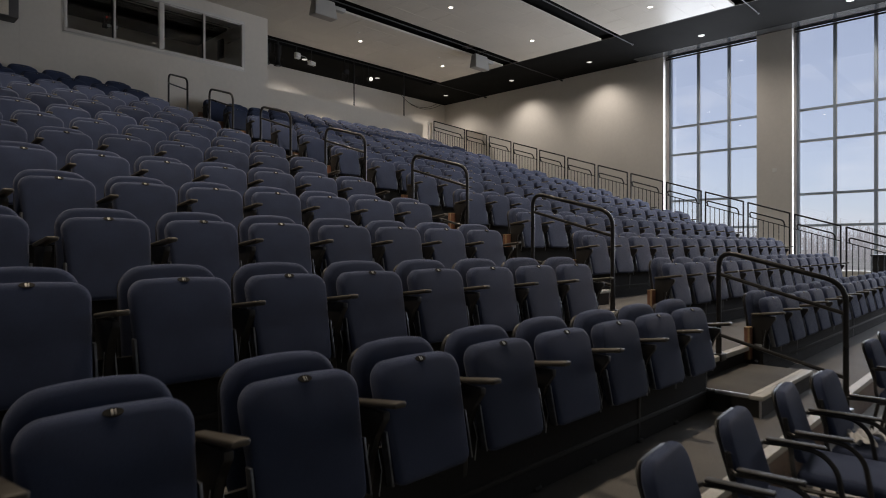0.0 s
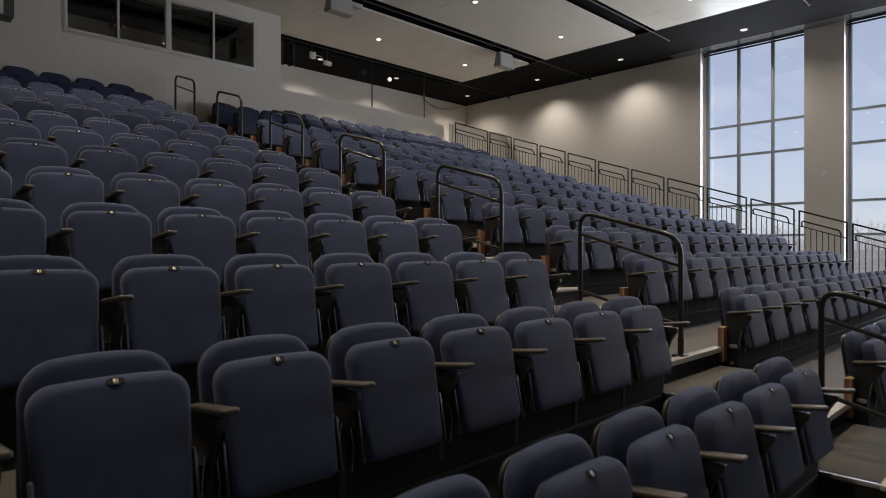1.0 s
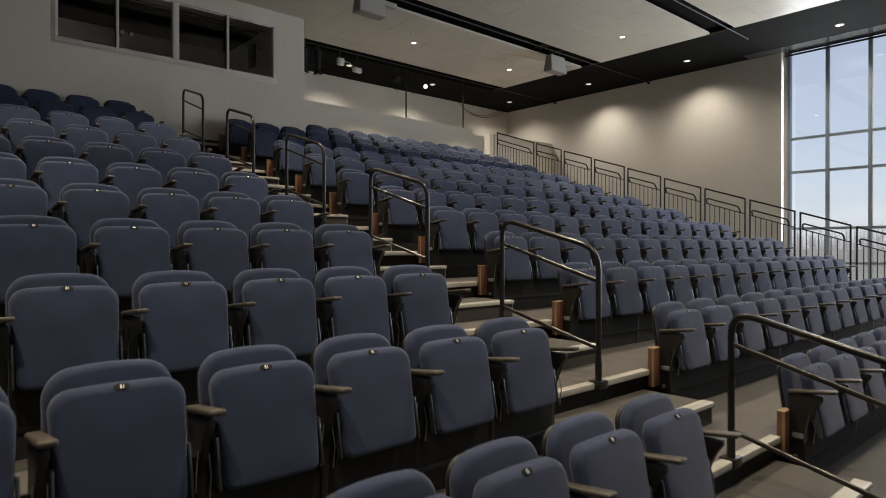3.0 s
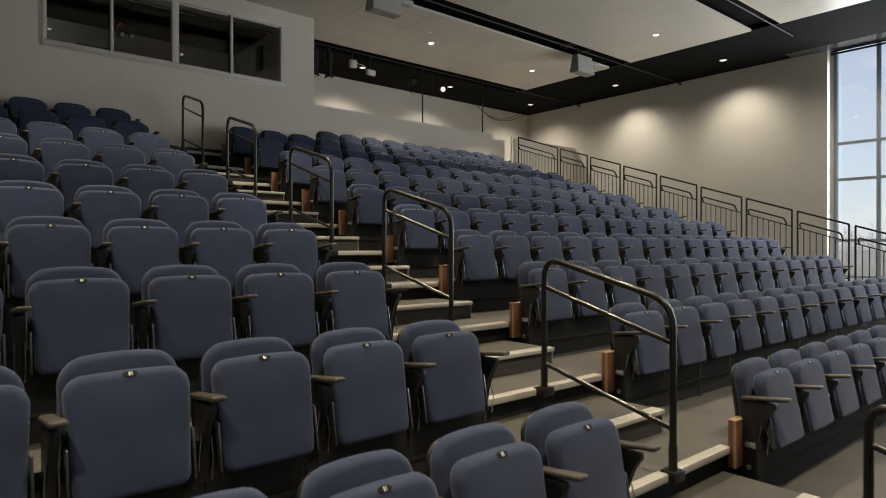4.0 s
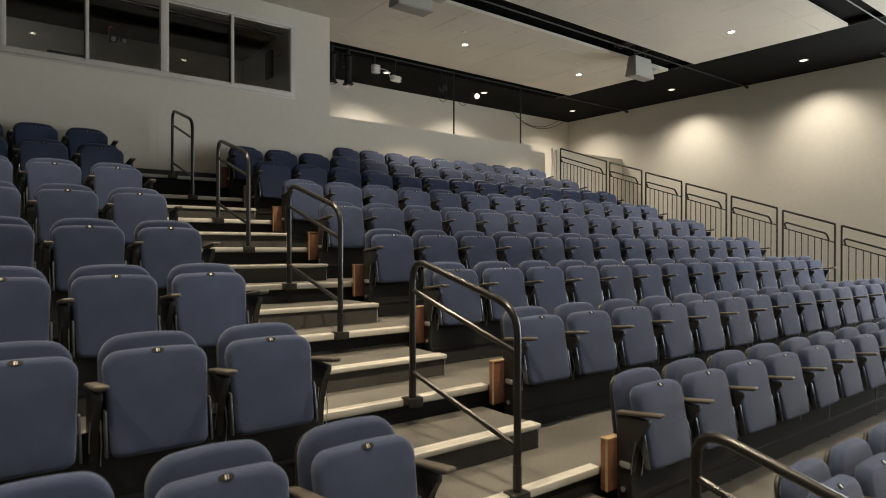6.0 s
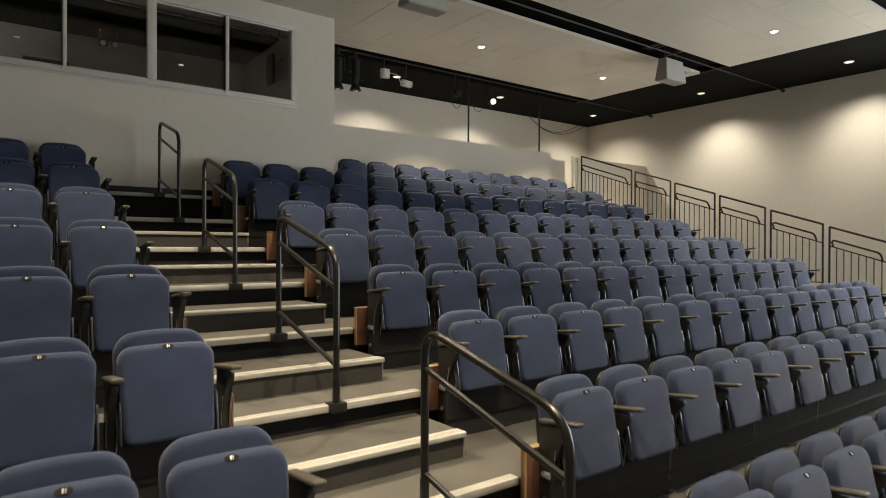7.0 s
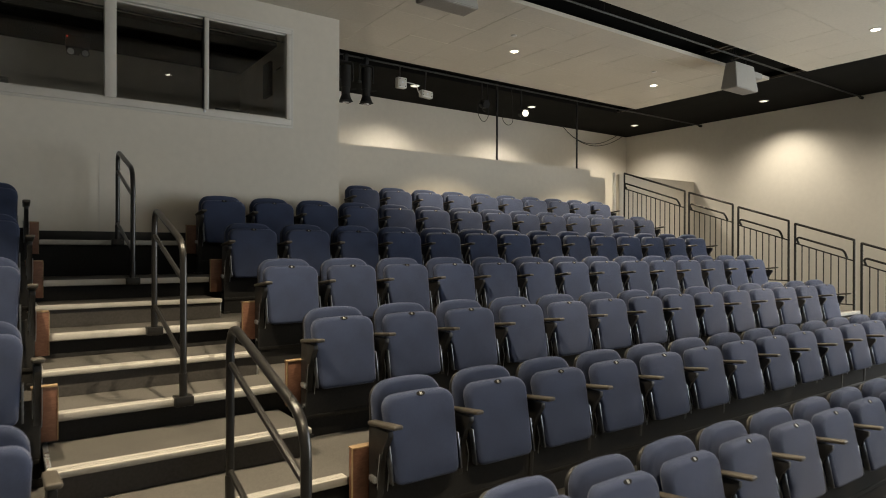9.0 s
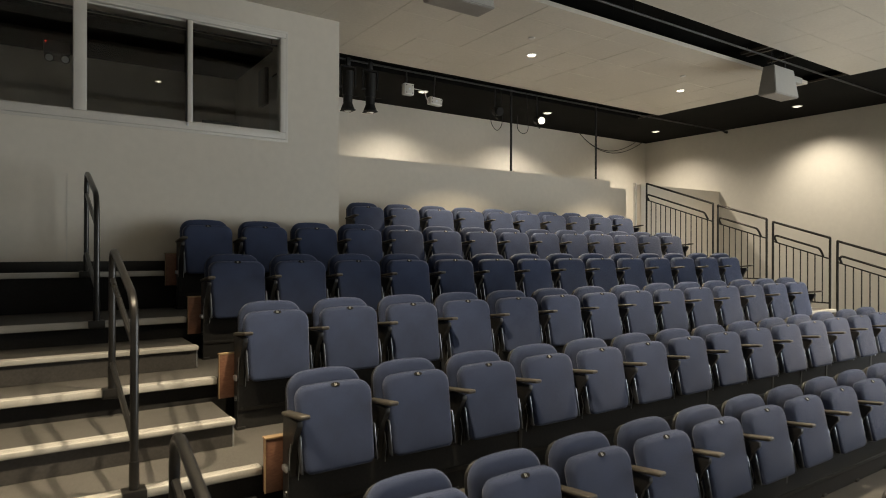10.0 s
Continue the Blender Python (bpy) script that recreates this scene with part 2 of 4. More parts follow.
def cushion(width_top, width_bottom, z0, z1, y_front, y_back, corner_top, corner_bottom, arch=0.0, edge=0.02, bulge=0.012, lean=0.0):
    """An upholstered pad that stands up: rounded outline in x and z, a rolled edge, a nearly flat face. lean: how far back its top is carried."""
    pts = []
    def arc(cx, cz, r, a0, a1, n=6):
        for i in range(n + 1):
            a = radians(a0 + (a1 - a0) * i / n)
            pts.append((cx + r * math.cos(a), cz + r * math.sin(a)))
    wt, wb, rt, rb = width_top / 2, width_bottom / 2, corner_top, corner_bottom
    arc(wt - rt, z1 - rt, rt, 0, 90)
    arc(-wt + rt, z1 - rt, rt, 90, 180)
    arc(-wb + rb, z0 + rb, rb, 180, 270, 4)
    arc(wb - rb, z0 + rb, rb, 270, 360, 4)
    dense = []
    for i, p in enumerate(pts):
        q = pts[(i + 1) % len(pts)]
        dense.append(p)
        d = math.hypot(q[0] - p[0], q[1] - p[1])
        if d > 0.12:
            for k in range(1, 4):
                dense.append((p[0] + (q[0] - p[0]) * k / 4, p[1] + (q[1] - p[1]) * k / 4))
    cz, hz = (z0 + z1) / 2, (z1 - z0) / 2
    def lift(x, z):
        return z + (arch * (1 - (x / wt) ** 2) if z > cz else 0.0)
    def y_lean(z):
        return lean * (z - z0) / (z1 - z0)
    bm = bmesh.new()
    rings = []
    t = y_back - y_front
    roll = min(edge, t * 0.45)
    profile = [(edge * 1.4, y_back), (edge * 0.35, y_back - t * 0.10), (0.0, y_back - t * 0.3)]
    profile += [(roll * (1 - math.cos(radians(a))), y_front + roll * (1 - math.sin(radians(a)))) for a in (0, 24, 48, 70, 90)]
    profile += [(roll + 0.045, y_front - bulge * 0.55), (roll + 0.12, y_front - bulge)]
    for inset, yy in profile:
        ring = []
        for x, z in dense:
            fx, fz = 1 - inset / wt, 1 - inset / hz
            xx, zz = x * fx, cz + (z - cz) * fz
            ring.append(bm.verts.new((xx, yy + y_lean(zz), lift(xx, zz))))
        rings.append(ring)
    n = len(dense)
    for a, b in zip(rings, rings[1:]):
        for k in range(n):
            bm.faces.new((a[k], a[(k + 1) % n], b[(k + 1) % n], b[k]))
    bm.faces.new(rings[0][::-1])
    mid = bm.verts.new((0, y_front - bulge + y_lean(cz), cz))
    for k in range(n):
        bm.faces.new((rings[-1][k], rings[-1][(k + 1) % n], mid))
    return bm


# ---- the plan ----
ROW_COUNT = 14
FIRST_TAG_Y, ROW_DEPTH = 1.775, 0.985


def tag_y(r):
    return FIRST_TAG_Y + ROW_DEPTH * r


def deck_z(r):
    return 0.3135 + 0.3118 * r if r <= 8 else 2.8079 + 0.331 * (r - 8) + (0.02 if r == 13 else 0.0)


def low_ease(r):
    """The lowest rows stand a little further back."""
    return max(0.0, 1 - r / 6.5)


def nose_y(r):
    return 1.12 if r == 0 else tag_y(r) - 0.81


SEAT = 0.557
LEFT_LAST, RIGHT_FIRST = 3.724, 5.770
AISLE_X0, AISLE_X1 = 4.09, 5.41
SIDE_X0, RAIL_X = 13.36, 14.59
BOOTH_Y, BOOTH_X0, BOOTH_X1 = 14.01, 2.05, 7.34
RIGHT_WALL, BACK_WALL, LEFT_WALL, FRONT_WALL = 17.55, 17.61, -6.0, -9.0
BLACK_Z, CLOUD_Z = 7.44, 7.36

# ---- setting: floor, walls, ceiling ----
structure("floor", box(LEFT_WALL, RIGHT_WALL + 0.55, FRONT_WALL, BACK_WALL, -0.2, 0.0), FLOOR, "grey vinyl hall floor in front of the seating")

# right wall with tall window openings; the glass sits deep in the reveals
# the third window is unseen, added at equal pitch to light the front seats
WINDOWS = [(5.615, 8.29), (2.05, 4.727), (-1.51, 1.165)]
SILL = 0.95
bm = bmesh.new()
edges = sorted([FRONT_WALL] + [v for w in WINDOWS for v in w] + [BACK_WALL + 0.3])
for a, b in zip(edges[0::2], edges[1::2]):
    add_box(bm, RIGHT_WALL, RIGHT_WALL + 0.55, a, b, 0.0, BLACK_Z + 0.5)
for a, b in WINDOWS:
    add_box(bm, RIGHT_WALL, RIGHT_WALL + 0.55, a, b, 0.0, SILL)
    add_box(bm, RIGHT_WALL + 0.06, RIGHT_WALL + 0.55, a, b, BLACK_Z + 0.12, BLACK_Z + 0.5)
structure("wall_east", bm, WALL, "warm white plastered wall with tall windows", "wall", smooth=False)
structure("wall_north", box(LEFT_WALL, RIGHT_WALL, BACK_WALL, BACK_WALL + 0.3, 0, BLACK_Z + 0.5), WALL, "warm white back wall above the seating", "wall", smooth=False)
structure("wall_west", box(LEFT_WALL - 0.3, LEFT_WALL, FRONT_WALL, BACK_WALL + 0.3, 0, BLACK_Z + 0.5), WALL, "plain warm white side wall", "wall", smooth=False)
structure("wall_south", box(LEFT_WALL, RIGHT_WALL, FRONT_WALL - 0.3, FRONT_WALL, 0, BLACK_Z + 0.5), WALL, "plain wall behind the stage end", "wall", smooth=False)
structure("ceiling", box(LEFT_WALL, RIGHT_WALL + 0.55, FRONT_WALL, BACK_WALL, BLACK_Z + 0.12, BLACK_Z + 0.32), BLACK_PAINT, "black painted ceiling between white tile clouds", "ceiling", smooth=False)
# the black margin that meets the walls
bm = bmesh.new()
add_box(bm, 14.9, RIGHT_WALL - 0.002, FRONT_WALL, BACK_WALL - 0.002, BLACK_Z, BLACK_Z + 0.115)
add_box(bm, LEFT_WALL + 0.01, 14.897, 15.75, BACK_WALL - 0.002, BLACK_Z, BLACK_Z + 0.115)
structure("ceiling_margin", bm, BLACK_PAINT, "black ceiling margin along the walls", "ceiling", smooth=False)

# added strip that stands in for the lit inner edge of the margin
structure("trim_lit_edge", box(14.884, 14.899, FRONT_WALL + 0.01, 15.74, BLACK_Z - 0.004, BLACK_Z + 0.03), STRUT, "dull metal strip drawing the lit edge of the black ceiling margin", "trim", smooth=False)

# white tile clouds, each tile hung a little out of true
CLOUDS = [(12.26, 15.06), (8.77, 11.64), (5.22, 8.2), (1.8, 4.75), (-1.65, 1.3), (-5.1, -2.15)]
CLOUD_X0, CLOUD_X1 = LEFT_WALL + 0.6, 14.66
for y0, y1 in CLOUDS:
    bm = bmesh.new()
    add_box(bm, CLOUD_X0, CLOUD_X1, y0, y1, CLOUD_Z + 0.012, CLOUD_Z + 0.05)
    step_x = 0.65
    xs = [CLOUD_X0] + [8.37 + step_x * k for k in range(-21, 10) if CLOUD_X0 + 0.1 < 8.37 + step_x * k < CLOUD_X1 - 0.1] + [CLOUD_X1]
    ys = [y0] + [y0 + 0.39 + step_x * k for k in range(5) if y0 + 0.45 + step_x * k < y1] + [y1]
    for xa, xb in zip(xs, xs[1:]):
        for ya, yb in zip(ys, ys[1:]):
            drop = random.uniform(0, 0.002)
            tile = add_box(bm, xa + 0.002, xb - 0.002, ya + 0.002, yb - 0.002, CLOUD_Z - drop, CLOUD_Z + 0.012)
            tx, ty = random.uniform(-0.0025, 0.0025), random.uniform(-0.0025, 0.0025)
            for v in tile:
                if v.co.z < CLOUD_Z + 0.005:
                    v.co.z += tx * (v.co.x - (xa + xb) / 2) + ty * (v.co.y - (ya + yb) / 2)
    structure("ceiling_cloud", bm, CEIL_TILE, "off-white suspended acoustic tile ceiling panel", "ceiling", smooth=False)

# windows: aluminium frames, panes and shade tracks
def window(name, y0, y1):
    g = RIGHT_WALL + 0.47
    top = BLACK_Z + 0.1
    w = tagged(new(name), "tall daylight window in a grey aluminium grid", "window", "tall windows", "structure")
    ys = [y0 + (y1 - y0) * k / 3 for k in range(4)]
    zs = [SILL, 2.17, 3.02, 4.45, 5.30, top]
    for i, y in enumerate(ys):
        a = min(max(y, y0 + 0.03), y1 - 0.03)
        part("mullion", box(g - 0.06, g + 0.06, a - 0.033, a + 0.033, SILL, top), MULLION, w, smooth=False)
    for z in zs:
        for a, b in zip(ys, ys[1:]):
            part("transom", box(g - 0.05, g + 0.05, max(a + 0.034, y0 + 0.064), min(b - 0.034, y1 - 0.064), z - 0.026, z + 0.026), MULLION, w, smooth=False)
    for a, b in zip(ys, ys[1:]):
        for c, d in zip(zs, zs[1:]):
            p = part("pane", box(g - 0.005, g + 0.005, a + 0.02, b - 0.02, c + 0.02, d - 0.02), GLASS, w, smooth=False)
            p.visible_shadow = False
    # white strips paint the lit edges under each transom and beside each mullion
    for a, b in zip(ys, ys[1:]):
        for c, d in zip(zs, zs[1:]):
            part("lit_edge_bead", box(g - 0.03, g - 0.008, a + 0.036, b - 0.036, d - 0.042, d - 0.027), WHITE_METAL, w, smooth=False)
            part("lit_edge_bead", box(g - 0.03, g - 0.008, b - 0.05, b - 0.0365, c + 0.028, d - 0.043), WHITE_METAL, w, smooth=False)
    part("shade_roller", tube([(RIGHT_WALL + 0.2, y0 + 0.01, BLACK_Z - 0.065), (RIGHT_WALL + 0.2, y1 - 0.01, BLACK_Z - 0.065)], 0.024, 10), BLACK_STEEL, w, "dark shade roller")
    part("shade_track", box(RIGHT_WALL + 0.18, RIGHT_WALL + 0.22, y0 + 0.01, y1 - 0.01, BLACK_Z - 0.018, BLACK_Z + 0.006), BLACK_STEEL, w, "dark shade track", smooth=False)
    part("sill", box(RIGHT_WALL - 0.03, g - 0.06, y0 + 0.004, y1 - 0.004, SILL + 0.001, SILL + 0.03, 0.006), WHITE_METAL, w)
    return w


for i, (a, b) in enumerate(WINDOWS):
    window("window_%d" % (i + 1), a, b)

structure("trim_ceiling", box(RIGHT_WALL - 0.45, RIGHT_WALL - 0.003, -3.0, 9.05, BLACK_Z - 0.008, BLACK_Z - 0.001), CASSETTE, "glossy dark closure strip along the ceiling by the windows", "trim", smooth=False)

# area lamps for the sky's daylight in the window openings, the unseen one too
for a, b in WINDOWS:
    d = bpy.data.lights.new("window_daylight", "AREA")
    d.shape, d.size, d.size_y, d.energy, d.color = "RECTANGLE", b - a - 0.1, 6.3, 320.0, (0.80, 0.895, 1.0)
    lamp = new("window_daylight", d)
    lamp.matrix_world = look((RIGHT_WALL + 0.16, (a + b) / 2, 4.0), (0, (a + b) / 2, 4.0))

# control booth: front wall with a sliding window, side wall and dim interior
WIN_X0, WIN_X1, WIN_Z0, WIN_Z1 = 2.80, 6.69, 5.915, 7.085
booth = tagged(new("wall_booth"), "grey-white control booth wall at the top of the aisle", "wall", kind="structure")
for x0, x1, y0, y1, z0, z1 in (
        (BOOTH_X0, WIN_X0, BOOTH_Y, BOOTH_Y + 0.16, 3.6, CLOUD_Z + 0.012),
        (WIN_X1, BOOTH_X1, BOOTH_Y, BOOTH_Y + 0.16, 3.6, CLOUD_Z + 0.012),
        (WIN_X0, WIN_X1, BOOTH_Y, BOOTH_Y + 0.16, 3.6, WIN_Z0),
        (WIN_X0, WIN_X1, BOOTH_Y, BOOTH_Y + 0.16, WIN_Z1, CLOUD_Z + 0.012),
        (BOOTH_X1 - 0.16, BOOTH_X1, BOOTH_Y + 0.16, BACK_WALL, 3.6, BLACK_Z + 0.1),
        (BOOTH_X0, BOOTH_X0 + 0.16, BOOTH_Y + 0.16, BACK_WALL, 3.6, BLACK_Z + 0.1)):
    part("wall_panel", box(x0, x1, y0, y1, z0, z1), WALL_BOOTH, booth, smooth=False)
bm = bmesh.new()
add_box(bm, BOOTH_X0 + 0.16, BOOTH_X1 - 0.16, BOOTH_Y + 0.16, BACK_WALL - 0.01, 5.0, 5.05)
add_box(bm, BOOTH_X0 + 0.16, BOOTH_X1 - 0.16, BOOTH_Y + 0.16, BACK_WALL - 0.01, 7.50, 7.54)
add_box(bm, BOOTH_X0 + 0.161, BOOTH_X0 + 0.2, BOOTH_Y + 0.17, BACK_WALL - 0.01, 5.06, 7.495)
add_box(bm, BOOTH_X1 - 0.2, BOOTH_X1 - 0.161, BOOTH_Y + 0.17, BACK_WALL - 0.01, 5.06, 7.495)
add_box(bm, BOOTH_X0 + 0.21, BOOTH_X1 - 0.21, BACK_WALL - 0.06, BACK_WALL - 0.012, 5.06, 7.495)
structure("booth_lining", bm, DARK_ROOM, "unlit interior of the control booth", "wall", smooth=False)

bw = tagged(new("window_3"), "long sliding booth window in a light grey frame", "window", kind="structure")
part("window_frame", box(WIN_X0, WIN_X1, BOOTH_Y - 0.02, BOOTH_Y + 0.09, WIN_Z0, WIN_Z0 + 0.075, 0.006), FRAME_PAINT, bw)
part("window_frame", box(WIN_X0, WIN_X1, BOOTH_Y - 0.02, BOOTH_Y + 0.09, WIN_Z1 - 0.05, WIN_Z1, 0.006), FRAME_PAINT, bw)
part("window_frame", box(WIN_X0, WIN_X0 + 0.06, BOOTH_Y - 0.018, BOOTH_Y + 0.088, WIN_Z0 + 0.076, WIN_Z1 - 0.051, 0.006), FRAME_PAINT, bw)
part("window_frame", box(WIN_X1 - 0.06, WIN_X1, BOOTH_Y - 0.018, BOOTH_Y + 0.088, WIN_Z0 + 0.076, WIN_Z1 - 0.051, 0.006), FRAME_PAINT, bw)
part("window_trim", box(WIN_X0 - 0.03, WIN_X1 + 0.03, BOOTH_Y - 0.008, BOOTH_Y - 0.001, WIN_Z0 - 0.03, WIN_Z0 - 0.001, 0.002), FRAME_PAINT, bw)
part("window_trim", box(WIN_X0 - 0.03, WIN_X1 + 0.03, BOOTH_Y - 0.008, BOOTH_Y - 0.001, WIN_Z1 + 0.001, WIN_Z1 + 0.03, 0.002), FRAME_PAINT, bw)
for xa in (WIN_X0 - 0.03, WIN_X1 + 0.001):
    part("window_trim", box(xa, xa + 0.029, BOOTH_Y - 0.008, BOOTH_Y - 0.001, WIN_Z0 - 0.0005, WIN_Z1 + 0.0005, 0.002), FRAME_PAINT, bw)
for x, w2 in ((3.748, 0.022), (4.722, 0.055), (5.692, 0.025)):
    part("mullion", box(x - w2, x + w2, BOOTH_Y - 0.012, BOOTH_Y + 0.08, WIN_Z0 + 0.077, WIN_Z1 - 0.052, 0.005), FRAME_PAINT, bw)
for x in (3.72, 5.664):
    part("gasket", box(x - 0.006, x - 0.0005, BOOTH_Y - 0.008, BOOTH_Y + 0.05, WIN_Z0 + 0.078, WIN_Z1 - 0.053), BLACK_STEEL, bw, "dark sash gasket", smooth=False)
    part("sash_latch", box(x - 0.014, x + 0.012, BOOTH_Y - 0.032, BOOTH_Y - 0.0205, WIN_Z0 + 0.035, WIN_Z0 + 0.07, 0.003), SILVER, bw, "small metal sash latch")
xs = [WIN_X0 + 0.06, 3.748, 4.722, 5.692, WIN_X1 - 0.06]
for i, (a, b) in enumerate(zip(xs, xs[1:])):
    yy = BOOTH_Y + (0.03 if i % 2 else 0.055)
    p = part("pane", box(a - 0.005, b + 0.005, yy, yy + 0.006, WIN_Z0 + 0.07, WIN_Z1 - 0.045), BOOTH_GLASS, bw, smooth=False)
    p.visible_shadow = False
    # slim sash rails round each pane
    l, r2 = a + (0.002 if i == 0 else 0.057 if i == 2 else 0.027), b - (0.002 if i == 3 else 0.057 if i == 1 else 0.03)
    yr = BOOTH_Y + (0.012 if i % 2 else 0.03)
    for z0, z1 in ((WIN_Z0 + 0.0755, WIN_Z0 + 0.092), (WIN_Z1 - 0.068, WIN_Z1 - 0.0505)):
        part("sash_rail", box(l, r2, yr, yr + 0.03, z0, z1, 0.003), FRAME_PAINT, bw)

structure("baseboard", box(AISLE_X0 - 0.2, AISLE_X1 + 0.1, BOOTH_Y - 0.018, BOOTH_Y - 0.001, deck_z(13) + 0.001, deck_z(13) + 0.10, 0.003), BLACK_STEEL, "black baseboard under the booth wall", "baseboard")
# half wall behind the top row and the low walls by the side stair
bm = bmesh.new()
add_box(bm, BOOTH_X1, 13.76, 15.5, 15.66, 4.0, 6.055)
add_box(bm, 13.76, 14.30, 15.56, 15.66, 4.0, 5.93)
structure("wall_half", bm, WALL_BOOTH, "half-height white wall behind the top row", "wall", smooth=False)
structure("wall_low", box(14.76, RIGHT_WALL - 0.002, 15.56, 15.66, 4.0, 6.045), WALL_BOOTH, "low white wall by the side stair landing", "wall", smooth=False)
structure("trim", box(14.62, 14.66, 15.58, 15.64, 4.4, 6.075, 0.005), WHITE_METAL, "white metal edge strip at the end of the half wall", "trim")

# ---- seating bank: decks, risers, aisle steps ----
DECK_X0, DECK_X1 = -1.6, 14.62
for r in range(ROW_COUNT):
    y0, z = nose_y(r), deck_z(r)
    y1 = nose_y(r + 1) + 0.05 if r < ROW_COUNT - 1 else BACK_WALL
    zprev = deck_z(r - 1) if r else 0.0
    d = tagged(new("seating_deck"), "grey ribbed seating deck with a black riser below its edge", "platform", "seating decks", "structure")
    segs = [(DECK_X0, DECK_X1)]
    if r == ROW_COUNT - 1:
        segs = [(BOOTH_X1 + 0.002, DECK_X1)]
        part("deck", box(AISLE_X0 - 0.4, AISLE_X1 + 0.3, y0, BOOTH_Y - 0.002, z - 0.045, z, 0.004), DECK, d)
    for a, b in segs:
        if r == ROW_COUNT - 1:
            part("deck", box(a, b, BOOTH_Y - 0.24, 15.495, z - 0.045, z, 0.004), DECK, d)
        else:
            part("deck", box(a, b, y0, y1, z - 0.045, z, 0.004), DECK, d)
    part("riser", box(DECK_X0, DECK_X1, y0 + 0.035, y0 + 0.06, zprev + 0.001, z - 0.046), FASCIA_WOOD if r == 0 else BLACK_SKIRT, d, smooth=False)
    # cream nosings in the aisle and along the side stair; the front deck wears one all along
    spans = [(AISLE_X0, AISLE_X1), (SIDE_X0, DECK_X1 - 0.05)] if r else [(DECK_X0, DECK_X1)]
    for a, b in spans:
        if r == ROW_COUNT - 1 and a > 10:
            continue
        bm = bmesh.new()
        add_box(bm, a, b, y0 - 0.012, y0 + 0.06, z - 0.04, z + 0.006, 0.006)
        for k in range(3):
            add_box(bm, a + 0.01, b - 0.01, y0 + 0.004 + 0.018 * k, y0 + 0.012 + 0.018 * k, z + 0.004, z + 0.0085)
        part("nosing", bm, NOSING, d)

for r in range(1, ROW_COUNT - 1):
    zt = (deck_z(r) + deck_z(r - 1)) / 2
    y0, y1, zb = nose_y(r) - 0.55, nose_y(r) + 0.03, deck_z(r - 1)
    s = tagged(new("aisle_step"), "carpeted intermediate aisle step with a cream nosing", "step", "aisle steps")
    x0, x1 = 4.02, 5.385
    part("tread", box(x0, x1, y0 + 0.02, y1, zt - 0.03, zt, 0.004), TREAD, s)
    part("step_face", box(x0 + 0.012, x1 - 0.012, y0 + 0.02, y1 - 0.002, zb + 0.002, zt - 0.031), STEP_FACE, s, smooth=False)
    for xs, side in ((x0, 1), (x1, -1)):
        a, b = sorted((xs + 0.003 * side, xs + 0.0115 * side))
        part("side_panel", box(a, b, y0 + 0.03, y1 - 0.002, zb + 0.002, zt - 0.031), BLACK_SKIRT, s, "black side panel", smooth=False)
        a, b = sorted((xs + 0.002 * side, xs + 0.0115 * side))
        part("corner_strip", box(a, b, y0 + 0.015, y0 + 0.0295, zb + 0.002, zt - 0.029, 0.002), SILVER, s, "bright metal corner strip")
    bm = bmesh.new()
    add_box(bm, x0 - 0.003, x1 + 0.003, y0, y0 + 0.10, zt - 0.028, zt + 0.006, 0.007)
    for k in range(3):
        add_box(bm, x0 + 0.01, x1 - 0.01, y0 + 0.018 + 0.02 * k, y0 + 0.027 + 0.02 * k, zt + 0.004, zt + 0.0085)
    part("nosing", bm, NOSING, s)
    part("edge_strip", box(x0 - 0.006, x0 + 0.02, y0 + 0.101, y1, zt - 0.02, zt + 0.007, 0.004), SILVER, s, "bright metal edge strip")

# wooden closure boards where each row's beam meets the aisle
for r in range(1, ROW_COUNT):
    for side in (0, 1):
        z = deck_z(r) + 0.02
        xa = AISLE_X1 + 0.002 if side else AISLE_X0 - 0.125
        xb = xa + (0.20 if side else 0.12)
        y0 = nose_y(r) + (0.07 * low_ease(r) - 0.012 if side else 0.0)
        c = tagged(new("closure_board"), "reddish brown oak closure board with pale plywood edges", "board", "closure boards")
        part("face_board", box(xa, xb, y0 - 0.06, y0 - 0.010, z - 0.15, z + 0.15, 0.002), PANEL_WOOD, c)
        part("edge_band", box(xa - 0.004, xb + 0.001, y0 - 0.063, y0 - 0.008, z + 0.1505, z + 0.158), PLY_EDGE, c, smooth=False)
        xe = xa - 0.004 if side else xb + 0.0005
        part("edge_band", box(xe, xe + 0.0035, y0 - 0.063, y0 - 0.045, z - 0.15, z + 0.15), PLY_EDGE, c, smooth=False)

# ---- auditorium seats ----
def armrest_mesh():
    bm = box(-0.028, 0.028, -0.205, 0.09, 0.628, 0.652, 0.010, 3)
    for v in bm.verts:
        if v.co.y < -0.15:
            v.co.x *= 1.12
        v.co.z += 0.12 * (0.09 - v.co.y)
    return mesh_of("armrest", bm, ARM)


